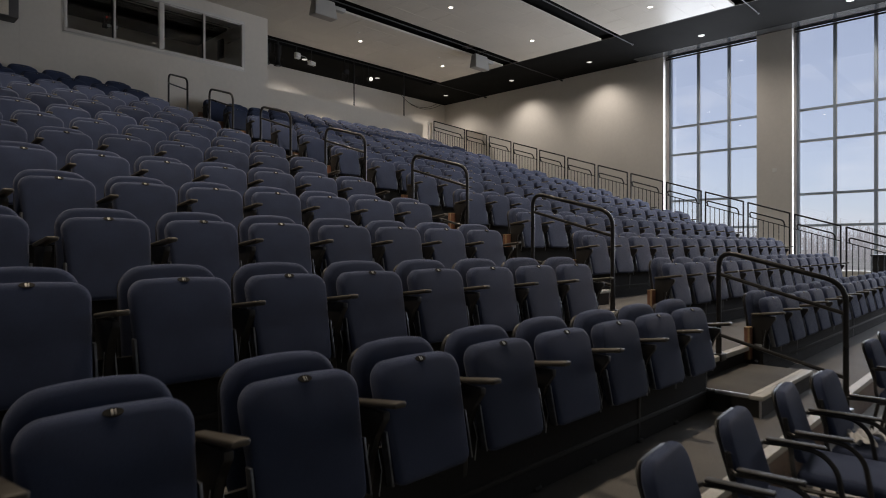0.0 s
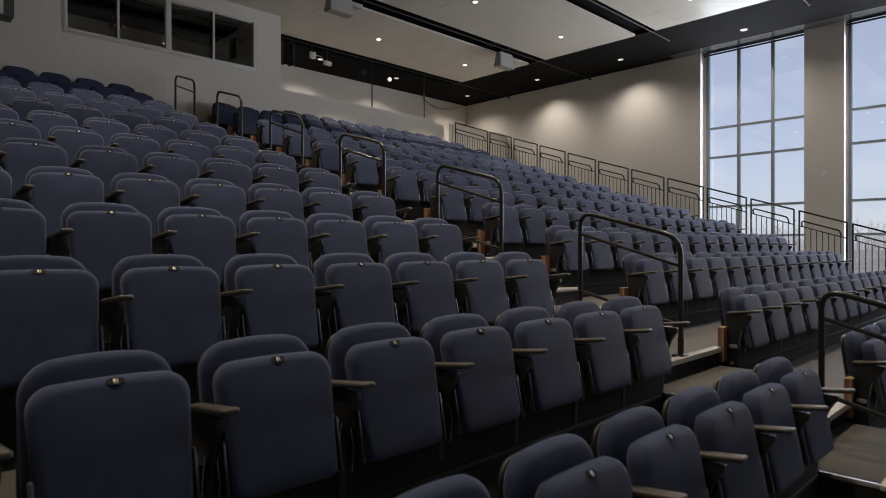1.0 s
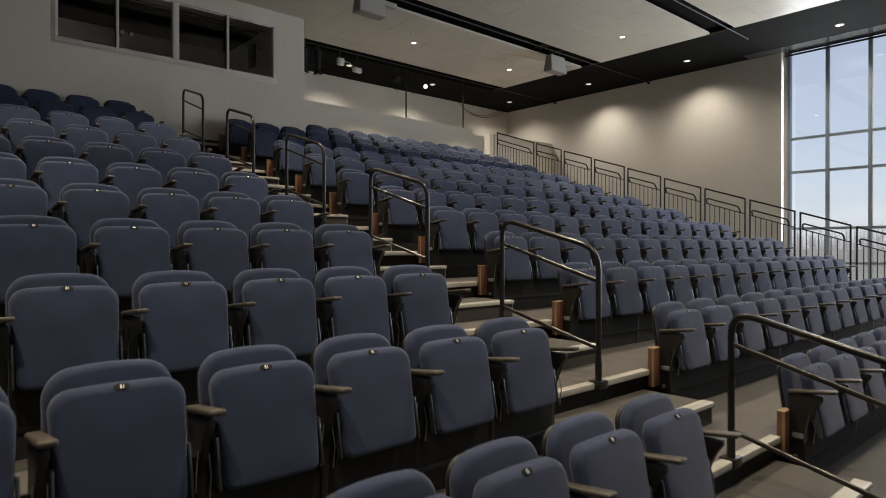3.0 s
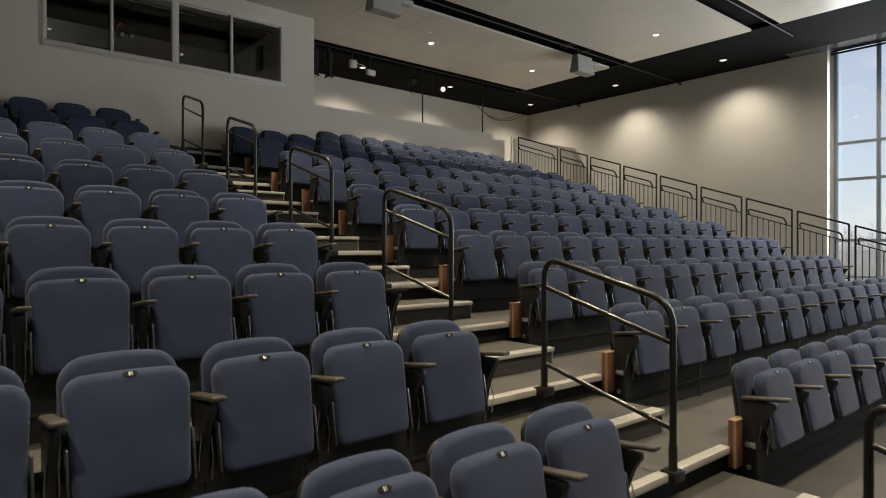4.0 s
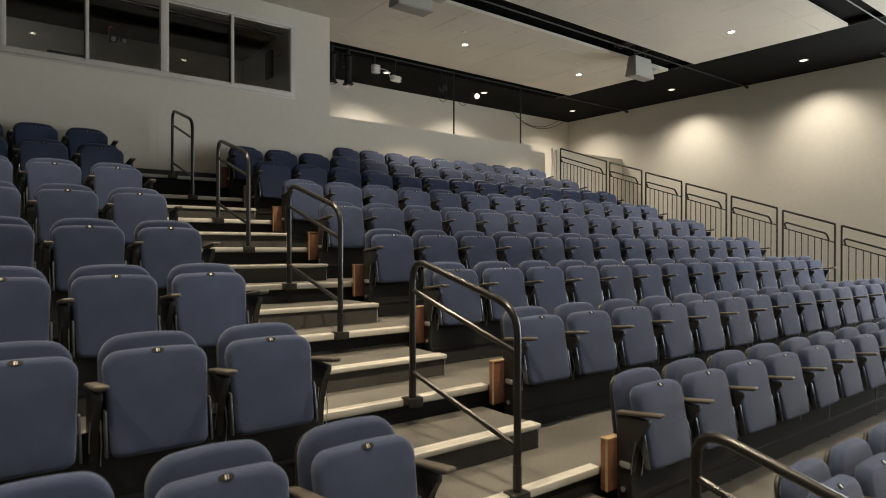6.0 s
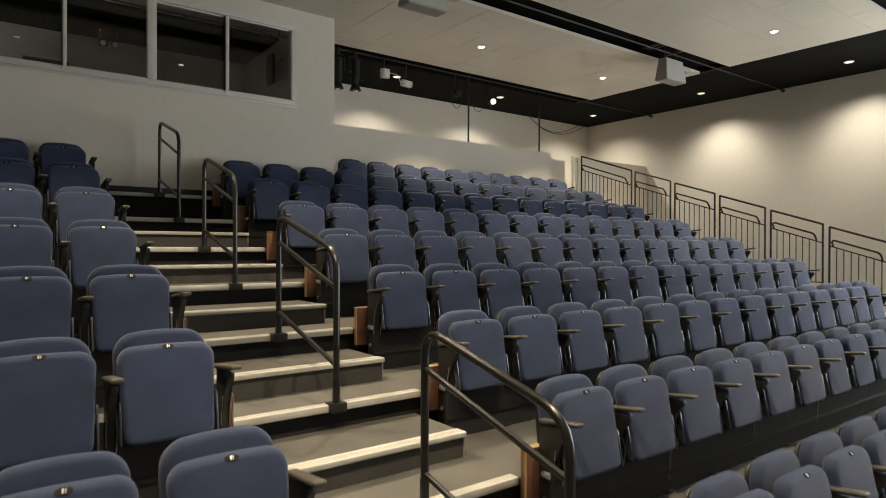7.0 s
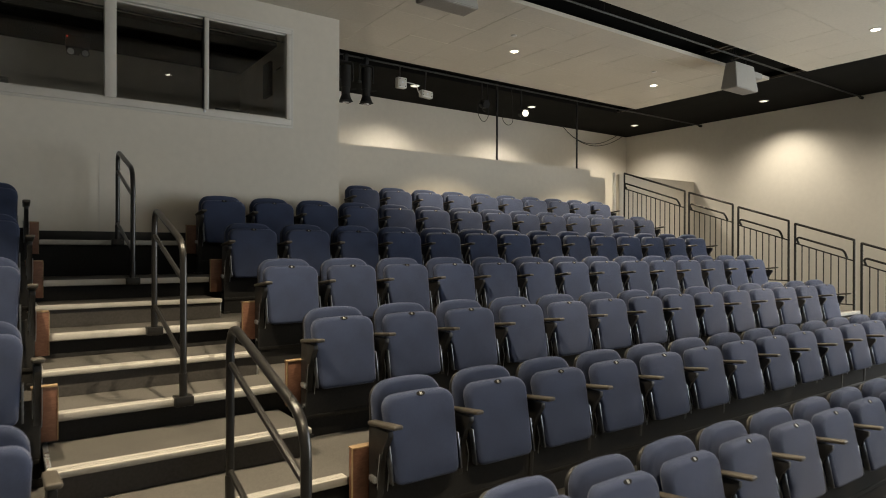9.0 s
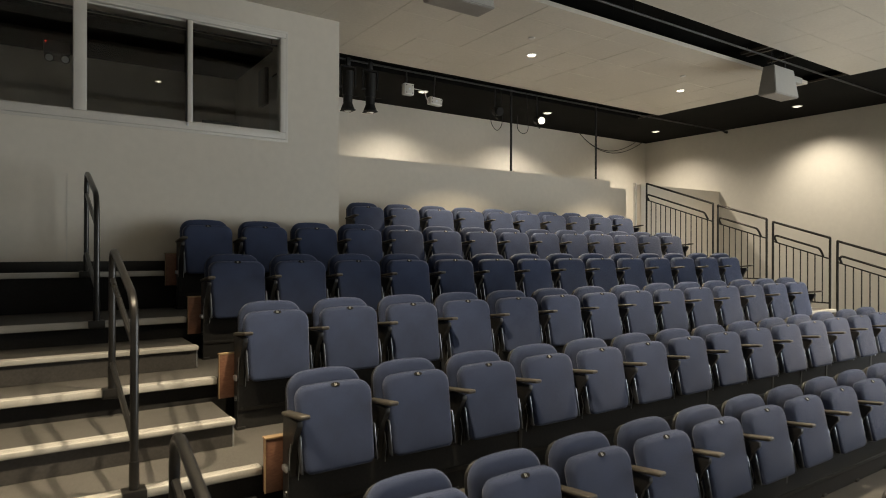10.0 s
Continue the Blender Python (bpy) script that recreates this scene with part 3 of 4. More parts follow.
def stand_mesh():
    """A cast side panel that carries the armrest, on a foot plate."""
    bm = bmesh.new()
    outline = [(-0.125, 0.635), (-0.125, 0.605), (-0.075, 0.545), (-0.035, 0.44), (-0.02, 0.30), (-0.012, 0.02), (0.085, 0.02), (0.088, 0.40), (0.088, 0.635)]
    faces = [bm.faces.new([bm.verts.new((x, y, z)) for y, z in outline]) for x in (-0.017, 0.017)]
    for k in range(len(outline)):
        a, b = faces[0].verts[k], faces[0].verts[(k + 1) % len(outline)]
        c, d = faces[1].verts[(k + 1) % len(outline)], faces[1].verts[k]
        bm.faces.new((a, b, c, d))
    bmesh.ops.bevel(bm, geom=list(bm.edges), offset=0.005, segments=2, affect="EDGES", profile=0.5)
    add_box(bm, -0.03, 0.03, -0.03, 0.14, -0.028, 0.02, 0.005)
    return mesh_of("stand", bm, BLACK_STEEL)


def spring_mesh():
    """Two thin bright rods of the tip-up spring, beside the side panel."""
    bm = bmesh.new()
    for x, y, lean in ((-0.021, -0.045, 0.02), (0.021, -0.04, -0.03)):
        add_tube(bm, [(x, y, 0.50), (x, y + lean, 0.40), (x * 0.9, y + lean + 0.012, 0.30)], 0.0028, 5)
    return mesh_of("spring_rod", bm, HINGE)


MESH_ARM, MESH_STAND, MESH_SPRING = armrest_mesh(), stand_mesh(), spring_mesh()
MESH_PAN = mesh_of("seat_pan", cushion(0.460, 0.422, 0.335, 0.79, -0.134, -0.046, 0.068, 0.04, 0.010, 0.026, 0.006, 0.10), FABRIC, angle=60)
MESH_BACK = mesh_of("backrest", cushion(0.456, 0.45, 0.40, 0.836, 0.040, 0.115, 0.092, 0.04, 0.024, 0.027, 0.006, 0.06), FABRIC_BACK, angle=60)
def tilted(bm, y, z, degrees):
    bm.transform(Matrix.Translation((0, y, z)) @ Matrix.Rotation(radians(degrees), 4, "X"))
    return bm


bmp = bmesh.new()
add_disc_body(bmp, 0, 0, -0.006, 0.0016, 0.030, 0.028, 18)
for v in bmp.verts:
    v.co.y *= 0.5
MESH_PLATE = mesh_of("number_plate", tilted(bmp, -0.030, 0.791, 46), PLATE_BLACK)
# two bright bars model the plate's mark together with its glint
bmp = bmesh.new()
for k, w in ((-0.003, 0.0032), (0.0058, 0.0016)):
    add_box(bmp, k - w, k + w, -0.0085, 0.0085, 0.0005, 0.0034, 0.0008)
MESH_MARK = mesh_of("plate_mark", tilted(bmp, -0.030, 0.791, 46), PLATE)
bmp = bmesh.new()
add_box(bmp, -0.0055, 0.0055, -0.118, -0.082, 0.345, 0.545, 0.003, 2)
for v in bmp.verts:
    v.co.y += 0.2 * (v.co.z - 0.345)
MESH_HINGE = mesh_of("hinge_plate", bmp, HINGE_PLATE)
MESH_SHELL = mesh_of("back_shell", cushion(0.44, 0.46, 0.42, 0.824, 0.112, 0.135, 0.08, 0.04, 0.01, 0.012, 0.0, 0.06), BLACK_STEEL, angle=60)


def make_seat(both_arms, label):
    s = thing("auditorium_seat", label, "seat", "auditorium seats")
    pan = part("seat_pan", MESH_PAN, None, s, "blue upholstered folded seat pan")
    part("number_plate", MESH_PLATE, None, pan, "small dark oval number plate")
    part("plate_mark", MESH_MARK, None, pan, "bright metal mark and glint on the number plate")
    part("backrest", MESH_BACK, None, s, "blue upholstered backrest")
    part("back_shell", MESH_SHELL, None, s, "black backrest shell")
    for x in (-0.227, 0.227):
        part("hinge_plate", MESH_HINGE, None, s, "shiny grey hinge plate", at=pose(x, 0, 0))
    if both_arms:
        part("aisle_light", box(-SEAT / 2 - 0.006, -SEAT / 2 + 0.019, -0.01, 0.06, 0.33, 0.365, 0.008), SILVER, s, "small chrome aisle light")
        part("bolt", tube([(-SEAT / 2 + 0.006, 0.04, 0.2), (-SEAT / 2 + 0.0195, 0.04, 0.2)], 0.017, 10), SILVER, s, "chrome bolt head")
    for x in ((0.030 - SEAT / 2, SEAT / 2 + 0.012) if both_arms else (SEAT / 2 + 0.014,)):
        part("armrest", MESH_ARM, None, s, "worn tan armrest", at=pose(x, 0, 0))
        stand = part("stand", MESH_STAND, None, s, "black steel stand", at=pose(x, 0, 0))
        part("spring_rod", MESH_SPRING, None, stand, "thin chrome spring rods")
    return s


seat_a = make_seat(False, "folded blue upholstered auditorium seat with tan armrest")
seat_b = make_seat(True, "folded blue upholstered auditorium seat at the row's end")
used_a = used_b = False


def row_shift(r, right_side):
    """How far a row stands off the regular plan, in x, y and z: the bank is not built quite true."""
    if right_side:
        return 0.0, 0.085 * low_ease(r), -0.034 * low_ease(r) - (0.022 if r == 13 else 0.0)
    back = 0.05 if r <= 3 else 0.03 if r <= 6 else 0.0
    return (0.0 if r <= 6 else -0.012 if r <= 8 else -0.028), back, (0.0 if r <= 4 else 0.018 if r <= 7 else 0.027)


for r in range(ROW_COUNT):
    left = [LEFT_LAST - SEAT * k - (0.055 if k > 6 else 0.0) for k in range(9)][::-1] if r < ROW_COUNT - 1 else []
    right = [RIGHT_FIRST + SEAT * k for k in range(14)]
    if r == ROW_COUNT - 1:
        right = right[4:]
    for block in (left, right):
        dx, dy, dz = row_shift(r, block is right)
        for i, x in enumerate(block):
            end = i == 0
            m = pose(x + dx + random.uniform(-0.004, 0.004), tag_y(r) + dy + random.uniform(-0.006, 0.006), deck_z(r) + dz, 0, 0, random.uniform(-0.6, 0.6))
            src = seat_b if end else seat_a
            if end and not used_b:
                seat_b.matrix_basis, used_b = m, True
            elif not end and not used_a:
                seat_a.matrix_basis, used_a = m, True
            else:
                copy_thing(src, m)

# assumed black panel for the shade under and between seats, and a steel beam
for r in range(ROW_COUNT):
    runs = [(LEFT_LAST - 8 * SEAT, LEFT_LAST), (RIGHT_FIRST, RIGHT_FIRST + 13 * SEAT)]
    if r == ROW_COUNT - 1:
        runs = [(RIGHT_FIRST + 4 * SEAT, RIGHT_FIRST + 13 * SEAT)]
    for a, b in runs:
        k = thing("seat_beam", "black shade panel and steel beam under a run of seats", "beam", "seat beams", at=pose((a + b) / 2, tag_y(r) + row_shift(r, a > 5)[1], deck_z(r)))
        w = (b - a) / 2 + 0.27
        part("panel", box(-w, w, -0.018, -0.004, 0.002, 0.465), BLACK_SKIRT, k, smooth=False)
        part("beam", box(-w, w, -0.026, -0.0185, 0.125, 0.15, 0.002), GREY_BEAM, k, "dull grey steel beam")

# ---- aisle handrails ----
POST_Y = {0: (1.02, 1.965), 2: (2.98, 3.94)}


def handrail(r):
    """A bent tube rail from the nosing of deck r up to that of deck r + 1."""
    h = thing("aisle_handrail", "black tubular steel handrail standing in the stepped aisle", "handrail", "aisle handrails")
    yl, yh = POST_Y.get(r, (nose_y(r) - 0.008, nose_y(r + 1) - 0.035))
    zl, zh = deck_z(r), deck_z(r + 1)
    HAND_X = 4.71 if r <= 4 else 4.735 if r == 6 else 4.758
    if r == 0:
        part("post_extension", tube([(HAND_X, yl, 0.0), (HAND_X, yl, zl + 0.12)], 0.021, 10), BLACK_RAIL, h)
    part("top_rail", tube([(HAND_X, yl, zl + 0.12), (HAND_X, yl, zl + 0.975), (HAND_X, yh, zh + 0.915), (HAND_X, yh, zh + 0.10)], 0.021, 10, 0.15), BLACK_RAIL, h)
    part("mid_rail", tube([(HAND_X, yl, zl + 0.74), (HAND_X, yh, zh + 0.71)], 0.016, 8), BLACK_RAIL, h)
    part("low_rail", tube([(HAND_X, yl, zl + 0.25), (HAND_X, yh, zh + 0.18)], 0.016, 8), BLACK_RAIL, h)
    for y, z in ((yl, zl), (yh, zh)):
        part("post_sleeve", tube([(HAND_X, y, z - 0.02), (HAND_X, y, z + 0.16)], 0.025, 10), BLACK_RAIL, h)
        part("foot_bracket", box(HAND_X - 0.056, HAND_X + 0.056, y - 0.045, y + 0.05, z - 0.042, z + 0.018, 0.005), BLACK_RAIL, h)


for r in range(0, ROW_COUNT - 1, 2):
    handrail(r)

# ---- side guard rails: one panel for each deck ----
def guard_panel(y0, y1, z0, z1, deck):
    g = thing("guard_rail_panel", "black steel guard rail panel with upright bars beside the side stair", "guard rail", "guard rail panels")
    X = RAIL_X
    zz = lambda y: z0 + (z1 - z0) * (y - y0) / (y1 - y0)
    part("frame", tube([(X, y0, deck - 0.1), (X, y0, z0), (X, y1, z1), (X, y1, deck - 0.1)], 0.019, 8, 0.01), MATTE_BLACK, g)
    part("mid_rail", tube([(X, y0, z0 - 0.325), (X, y1, z1 - 0.325)], 0.012, 6), MATTE_BLACK, g)
    part("bottom_rail", tube([(X, y0, deck + 0.09), (X, y1, deck + 0.09)], 0.012, 6), MATTE_BLACK, g)
    n = int((y1 - y0) / 0.105)
    for k in range(1, n):
        y = y0 + (y1 - y0) * k / n
        part("bar", tube([(X, y, deck + 0.09), (X, y, zz(y) - 0.325)], 0.0095, 6), MATTE_BLACK, g)
    xa = X - 0.07
    a, b = y0 + 0.10, y1 - 0.06
    part("grab_rail", tube([(X, a, zz(a) - 0.31), (xa, a, zz(a) - 0.23), (xa, a + 0.03, zz(a) - 0.19), (xa, b - 0.03, zz(b) - 0.21), (xa, b, zz(b) - 0.24), (X, b, zz(b) - 0.32)], 0.017, 8, 0.03), MATTE_BLACK, g)


for r in range(1, ROW_COUNT - 1):
    y0 = tag_y(r) - 0.81 + 0.09
    z0 = deck_z(r) + 1.095
    guard_panel(y0, y0 + 0.88, z0, z0 + 0.28, deck_z(r))
guard_panel(13.85, 15.29, 5.543, 6.028, deck_z(13))

# ---- lamps in the ceiling ----
WASH_TINT = (1.0, 0.935, 0.83)


def downlight(x, y, z, watts, cone, blend, tint, lens_r, aim=None):
    d = thing("downlight", "small round recessed ceiling downlight, switched on", "downlight", "ceiling downlights", at=pose(x, y, z))
    bm = bmesh.new()
    add_disc_body(bm, 0, 0, -0.006, 0.0, lens_r + 0.018, lens_r + 0.022)
    part("trim_ring", bm, WHITE_METAL, d)
    bm = bmesh.new()
    add_disc_body(bm, 0, 0, -0.012, -0.0065, lens_r - 0.004, lens_r)
    part("lens", bm, WASH_LENS if lens_r > 0.06 else LENS, d, "glowing lens")
    down_spot("downlight_beam", x, y, z - 0.03, watts, cone, blend, aim).data.color = tint


for x in (0.1, 3.43, 6.05, 10.01, 13.32):
    for y in (13.64, 10.16, 6.7, 3.25):
        if y > 13 and x < 10:
            continue
        downlight(x, y, CLOUD_Z - 0.004, SPOT_W * (0.75 if y < 8 and x > 9 else 1.0), 100 if y > 13 else 86, 0.6, WARM, 0.052)
# wall washers: a beam tilted towards the wall beside them, and the soft spill of their lenses
SPILL_W = 145.0
for x in (10.02, 12.96):
    downlight(x, 16.42, BLACK_Z - 0.002, 0.45 * WASH_W, 84, 0.9, WASH_TINT, 0.07, (x, 17.61, 5.45))
downlight(16.37, 16.42, BLACK_Z - 0.002, WASH_W, 100, 0.8, WASH_TINT, 0.07)
for y in (13.29, 10.21, 6.7, 3.2):
    downlight(16.44, y, BLACK_Z - 0.002, WASH_W, 80, 0.8, WASH_TINT, 0.07, (17.55, y, 5.5))
for x, y in ((10.02, 16.42), (12.96, 16.42), (16.37, 16.42), (16.44, 13.29), (16.44, 10.21), (16.44, 6.7), (16.44, 3.2)):
    down_spot("downlight_spill", x, y, BLACK_Z - 0.032, SPILL_W, 142, 1.0).data.color = WASH_TINT

# ---- pipes, fixtures and loudspeakers under the ceiling ----
PIPE_Z = 7.398
for y, x_end in ((15.38, 17.47), (11.93, 17.47), (8.37, 15.73), (5.0, 15.7), (1.55, 15.7)):
    p = thing("lighting_pipe", "long black lighting pipe hung below the black ceiling", "pipe", "lighting pipes")
    part("pipe", tube([(LEFT_WALL + 0.7, y, PIPE_Z), (x_end, y, PIPE_Z)], 0.013, 10), BLACK_STEEL, p)
    part("end_cap", tube([(x_end - 0.05, y, PIPE_Z), (x_end + 0.004, y, PIPE_Z)], 0.024, 10), BLACK_RAIL, p)
    if x_end > 17:
        part("wall_flange", tube([(RIGHT_WALL - 0.09, y, PIPE_Z - 0.01), (RIGHT_WALL - 0.003, y, PIPE_Z - 0.01)], 0.03, 12), MATTE_BLACK, p, "black wall flange")
    for k in range(6):
        x = 1.0 + 3.0 * k
        part("hanger", tube([(x, y, PIPE_Z), (x, y, BLACK_Z + 0.12)], 0.006, 6), MATTE_BLACK, p)


def profile_spot(x, y, z_end):
    f = thing("profile_spotlight", "black theatre spotlight hanging straight down from the pipe", "spotlight", "theatre spotlights")
    part("clamp", box(x - 0.03, x + 0.03, y - 0.03, y + 0.03, PIPE_Z - 0.09, PIPE_Z + 0.03, 0.008), MATTE_BLACK, f)
    part("yoke", tube([(x - 0.12, y, z_end + 0.34), (x - 0.12, y, PIPE_Z - 0.1), (x + 0.12, y, PIPE_Z - 0.1), (x + 0.12, y, z_end + 0.34)], 0.012, 6, 0.03), MATTE_BLACK, f)
    bm = bmesh.new()
    add_disc_body(bm, x, y, z_end + 0.22, z_end + 0.56, 0.078, 0.083, 18)
    add_disc_body(bm, x, y, z_end + 0.12, z_end + 0.22, 0.066, 0.066, 18)
    part("barrel", bm, MATTE_BLACK, f)
    bm = bmesh.new()
    add_disc_body(bm, x, y, z_end + 0.02, z_end + 0.12, 0.10, 0.062, 18)
    add_box(bm, x - 0.085, x + 0.085, y - 0.085, y + 0.085, z_end, z_end + 0.015, 0.004)
    part("lens_holder", bm, MATTE_BLACK, f)
    part("lens", tube([(x, y, z_end - 0.0005), (x, y, z_end - 0.006)], 0.05, 14), SILVER, f, "glinting lens")
    part("gate_handle", tube([(x + 0.05, y - 0.02, z_end + 0.2), (x + 0.15, y - 0.06, z_end + 0.21)], 0.008, 6), MATTE_BLACK, f)
    part("knob", tube([(x - 0.085, y, z_end + 0.33), (x - 0.14, y, z_end + 0.33)], 0.022, 8), MATTE_BLACK, f)


profile_spot(8.10, 15.38, 6.67)
profile_spot(8.455, 15.38, 6.69)


def flood(x, y, z, lit, loop):
    f = thing("flood_lamp", "small black flood lamp with a bright lens" if lit else "small black flood lamp, switched off", "lamp", "flood lamps")
    part("stem", tube([(x - 0.05, y, PIPE_Z), (x - 0.05, y, z + 0.1)], 0.012, 6), MATTE_BLACK, f)
    bm = bmesh.new()
    add_tube(bm, [(x + 0.06, y + 0.12, z + 0.05), (x + 0.0, y - 0.06, z + 0.01)], 0.072, 16)
    part("can", bm, MATTE_BLACK, f)
    bm = bmesh.new()
    add_tube(bm, [(x - 0.0005, y - 0.0615, z + 0.0095), (x - 0.006, y - 0.078, z + 0.006)], 0.06, 18)
    lens = part("lens", bm, SPOT_LENS if lit else MATTE_BLACK, f)
    if lit:
        for a in (35, 155, 275):
            ca, sa = math.cos(radians(a)), math.sin(radians(a))
            part("lens_clip", tube([(x - 0.0066 + 0.058 * ca, y - 0.0795, z + 0.006 + 0.058 * sa), (x - 0.0066 + 0.026 * ca, y - 0.0795, z + 0.006 + 0.026 * sa)], 0.0045, 6), STRUT, lens, "dull metal lens clip")
    part("yoke", tube([(x - 0.05, y, z + 0.1), (x - 0.1, y - 0.07, z - 0.1), (x + 0.0, y - 0.02, z - 0.12)], 0.009, 6), MATTE_BLACK, f)
    part("cable", tube([(x + loop - 0.1, y - 0.02, z + 0.02), (x + loop - 0.12, y - 0.03, z - 0.2), (x + loop + 0.02, y - 0.03, z - 0.27 - (0.06 if not lit else 0.0)), (x + loop + 0.14, y - 0.02, z - 0.2), (x + loop + 0.15, y, z + 0.1), (x + loop + 0.12, y, PIPE_Z)], 0.006, 5, 0.12), MATTE_BLACK, f)


flood(10.83, 15.38, 6.985, False, -0.05)
flood(11.75, 15.36, 6.94, True, -0.41)

for x0, x1, z0, z1, tilt in ((8.985, 9.15, 7.02, 7.19, 0), (9.44, 9.665, 6.93, 7.045, 4)):
    b = thing("junction_box", "white metal junction box fixed below the lighting pipe", "box", "junction boxes", at=pose((x0 + x1) / 2, 15.34, (z0 + z1) / 2, 0, tilt, 0))
    w, h = (x1 - x0) / 2, (z1 - z0) / 2
    part("case", box(-w, w, -0.05, 0.05, -h, h, 0.014, 3), WHITE_METAL, b)
    part("cover", box(-w + 0.02, w - 0.02, -0.056, -0.0505, -h + 0.02, h - 0.02, 0.002), FRAME_PAINT, b)
    for sx in (-1, 1):
        for sz in (-1, 1):
            part("screw", tube([(sx * (w - 0.03), -0.056, sz * (h - 0.028)), (sx * (w - 0.03), -0.062, sz * (h - 0.028))], 0.009, 8), BLACK_STEEL, b)
    part("knockout", tube([(0, -0.056, 0), (0, -0.059, 0)], 0.016, 12), SILVER, b)
    part("bracket", tube([(0, 0.04, 0), (0, 0.04, PIPE_Z - (z0 + z1) / 2 + 0.01)], 0.012, 6), BLACK_STEEL, b)
c = thing("box_cable", "pale cable looping between two junction boxes", "cable")
part("cord", tube([(9.15, 15.33, 7.13), (9.36, 15.32, 7.12), (9.38, 15.31, 7.0), (9.45, 15.33, 6.95)], 0.006, 5, 0.06), WHITE_METAL, c)

# slim posts on the half wall and slack cables
for x in (11.27, 13.40):
    p = thing("support_post", "slim black steel post standing on the half wall", "post", "support posts")
    part("shaft", box(x - 0.015, x + 0.015, 15.53, 15.56, 6.06, BLACK_Z + 0.1, 0.004), MATTE_BLACK, p)
    part("base_plate", box(x - 0.05, x + 0.05, 15.515, 15.595, 6.0555, 6.063, 0.002), BLACK_STEEL, p)
for sag, x1 in ((0.37, 17.28), (0.33, 17.05)):
    c = thing("slack_cable", "slack black cable hanging in a loop below the ceiling", "cable", "slack cables")
    pts = []
    for k in range(13):
        u = k / 12
        pts.append((15.0 + (x1 - 15.0) * u, 17.5, BLACK_Z - 0.012 - sag * 4 * u * (1 - u) * (1.15 - 0.3 * u)))
    part("cord", tube(pts, 0.009, 5), BLACK_STEEL, c)


def tapered(x0, x1, y0, y1, z0, z1, sx, sy, bevel=0.01):
    bm = box(x0, x1, y0, y1, z0, z1)
    cx, cy = (x0 + x1) / 2, (y0 + y1) / 2
    for v in bm.verts:
        if v.co.z > (z0 + z1) / 2:
            v.co.x, v.co.y = cx + (v.co.x - cx) * sx, cy + (v.co.y - cy) * sy
    bmesh.ops.bevel(bm, geom=list(bm.edges), offset=bevel, segments=2, affect="EDGES")
    return bm


def hung_speaker(x, y):
    s = thing("hanging_loudspeaker", "off-white tapered loudspeaker hung in the gap between ceiling panels", "loudspeaker", "hanging loudspeakers", at=pose(x, y, 6.874))
    part("cabinet", tapered(-0.31, 0.31, -0.13, 0.13, 0, 0.40, 0.86, 0.62), SPEAKER_PAINT, s)
    part("grille", tapered(-0.29, 0.29, -0.112, 0.112, -0.006, -0.001, 1.0, 1.0, 0.002), SPEAKER_GRILLE, s)
    for k in (-0.18, 0.18):
        part("hanger", tube([(k, 0, 0.39), (k, 0, BLACK_Z + 0.12 - 6.874)], 0.008, 6), BLACK_STEEL, s)
    part("bracket", box(0.27, 0.62, -0.03, 0.12, 0.27, 0.36, 0.012), SPEAKER_PAINT, s)


for x in (12.72, 12.86, 13.42):
    u = thing("ceiling_strut", "dull steel channel strut across the gap above a loudspeaker", "strut", "ceiling struts")
    bm = bmesh.new()
    add_box(bm, x - 0.02, x + 0.02, 11.66, 12.24, BLACK_Z + 0.035, BLACK_Z + 0.039)
    add_box(bm, x - 0.02, x - 0.016, 11.66, 12.24, BLACK_Z + 0.0385, BLACK_Z + 0.075)
    add_box(bm, x + 0.016, x + 0.02, 11.66, 12.24, BLACK_Z + 0.0385, BLACK_Z + 0.075)
    part("channel", bm, STRUT, u, smooth=False)
    for y in (11.75, 12.15):
        part("hanger_rod", tube([(x, y, BLACK_Z + 0.039), (x, y, BLACK_Z + 0.12)], 0.005, 6), STRUT, u)
hung_speaker(13.135, 11.93)
hung_speaker(7.5, 11.825)

# sprinkler heads and a detector on the nearest ceiling panel
for x, y in ((9.55, 13.13), (12.6, 13.1), (9.4, 9.7)):
    sp = thing("sprinkler_head", "small white sprinkler cover in the tile ceiling", "sprinkler", "sprinkler heads", at=pose(x, y, CLOUD_Z - 0.004))
    bm = bmesh.new()
    add_disc_body(bm, 0, 0, -0.012, 0, 0.035, 0.045, 14)
    part("cover", bm, WHITE_METAL, sp)

# loudspeaker cabinet on the wall beyond the booth window
s = thing("wall_loudspeaker", "beige tapered loudspeaker cabinet on the booth wall", "loudspeaker")
part("cabinet", box(1.40, 1.96, 13.60, 13.95, 5.83, 6.75, 0.012), make("dark_cabinet", (0.06, 0.055, 0.05), 0.6), s)
part("grille", box(1.42, 1.80, 13.585, 13.599, 5.85, 6.73, 0.004), make("beige_grille", (0.60, 0.54, 0.43), 0.8, bump=0.4, bump_scale=600), s)
part("badge", box(1.56, 1.60, 13.58, 13.5845, 6.1, 6.2, 0.002), SILVER, s)
part("bracket", box(1.6, 1.76, 13.951, 14.009, 6.1, 6.4), BLACK_STEEL, s)
structure("wall_booth_west", box(LEFT_WALL, BOOTH_X0 - 0.001, BOOTH_Y, BOOTH_Y + 0.16, 0.0, CLOUD_Z + 0.012), WALL_BOOTH, "grey-white wall beside the control booth", "wall", smooth=False)

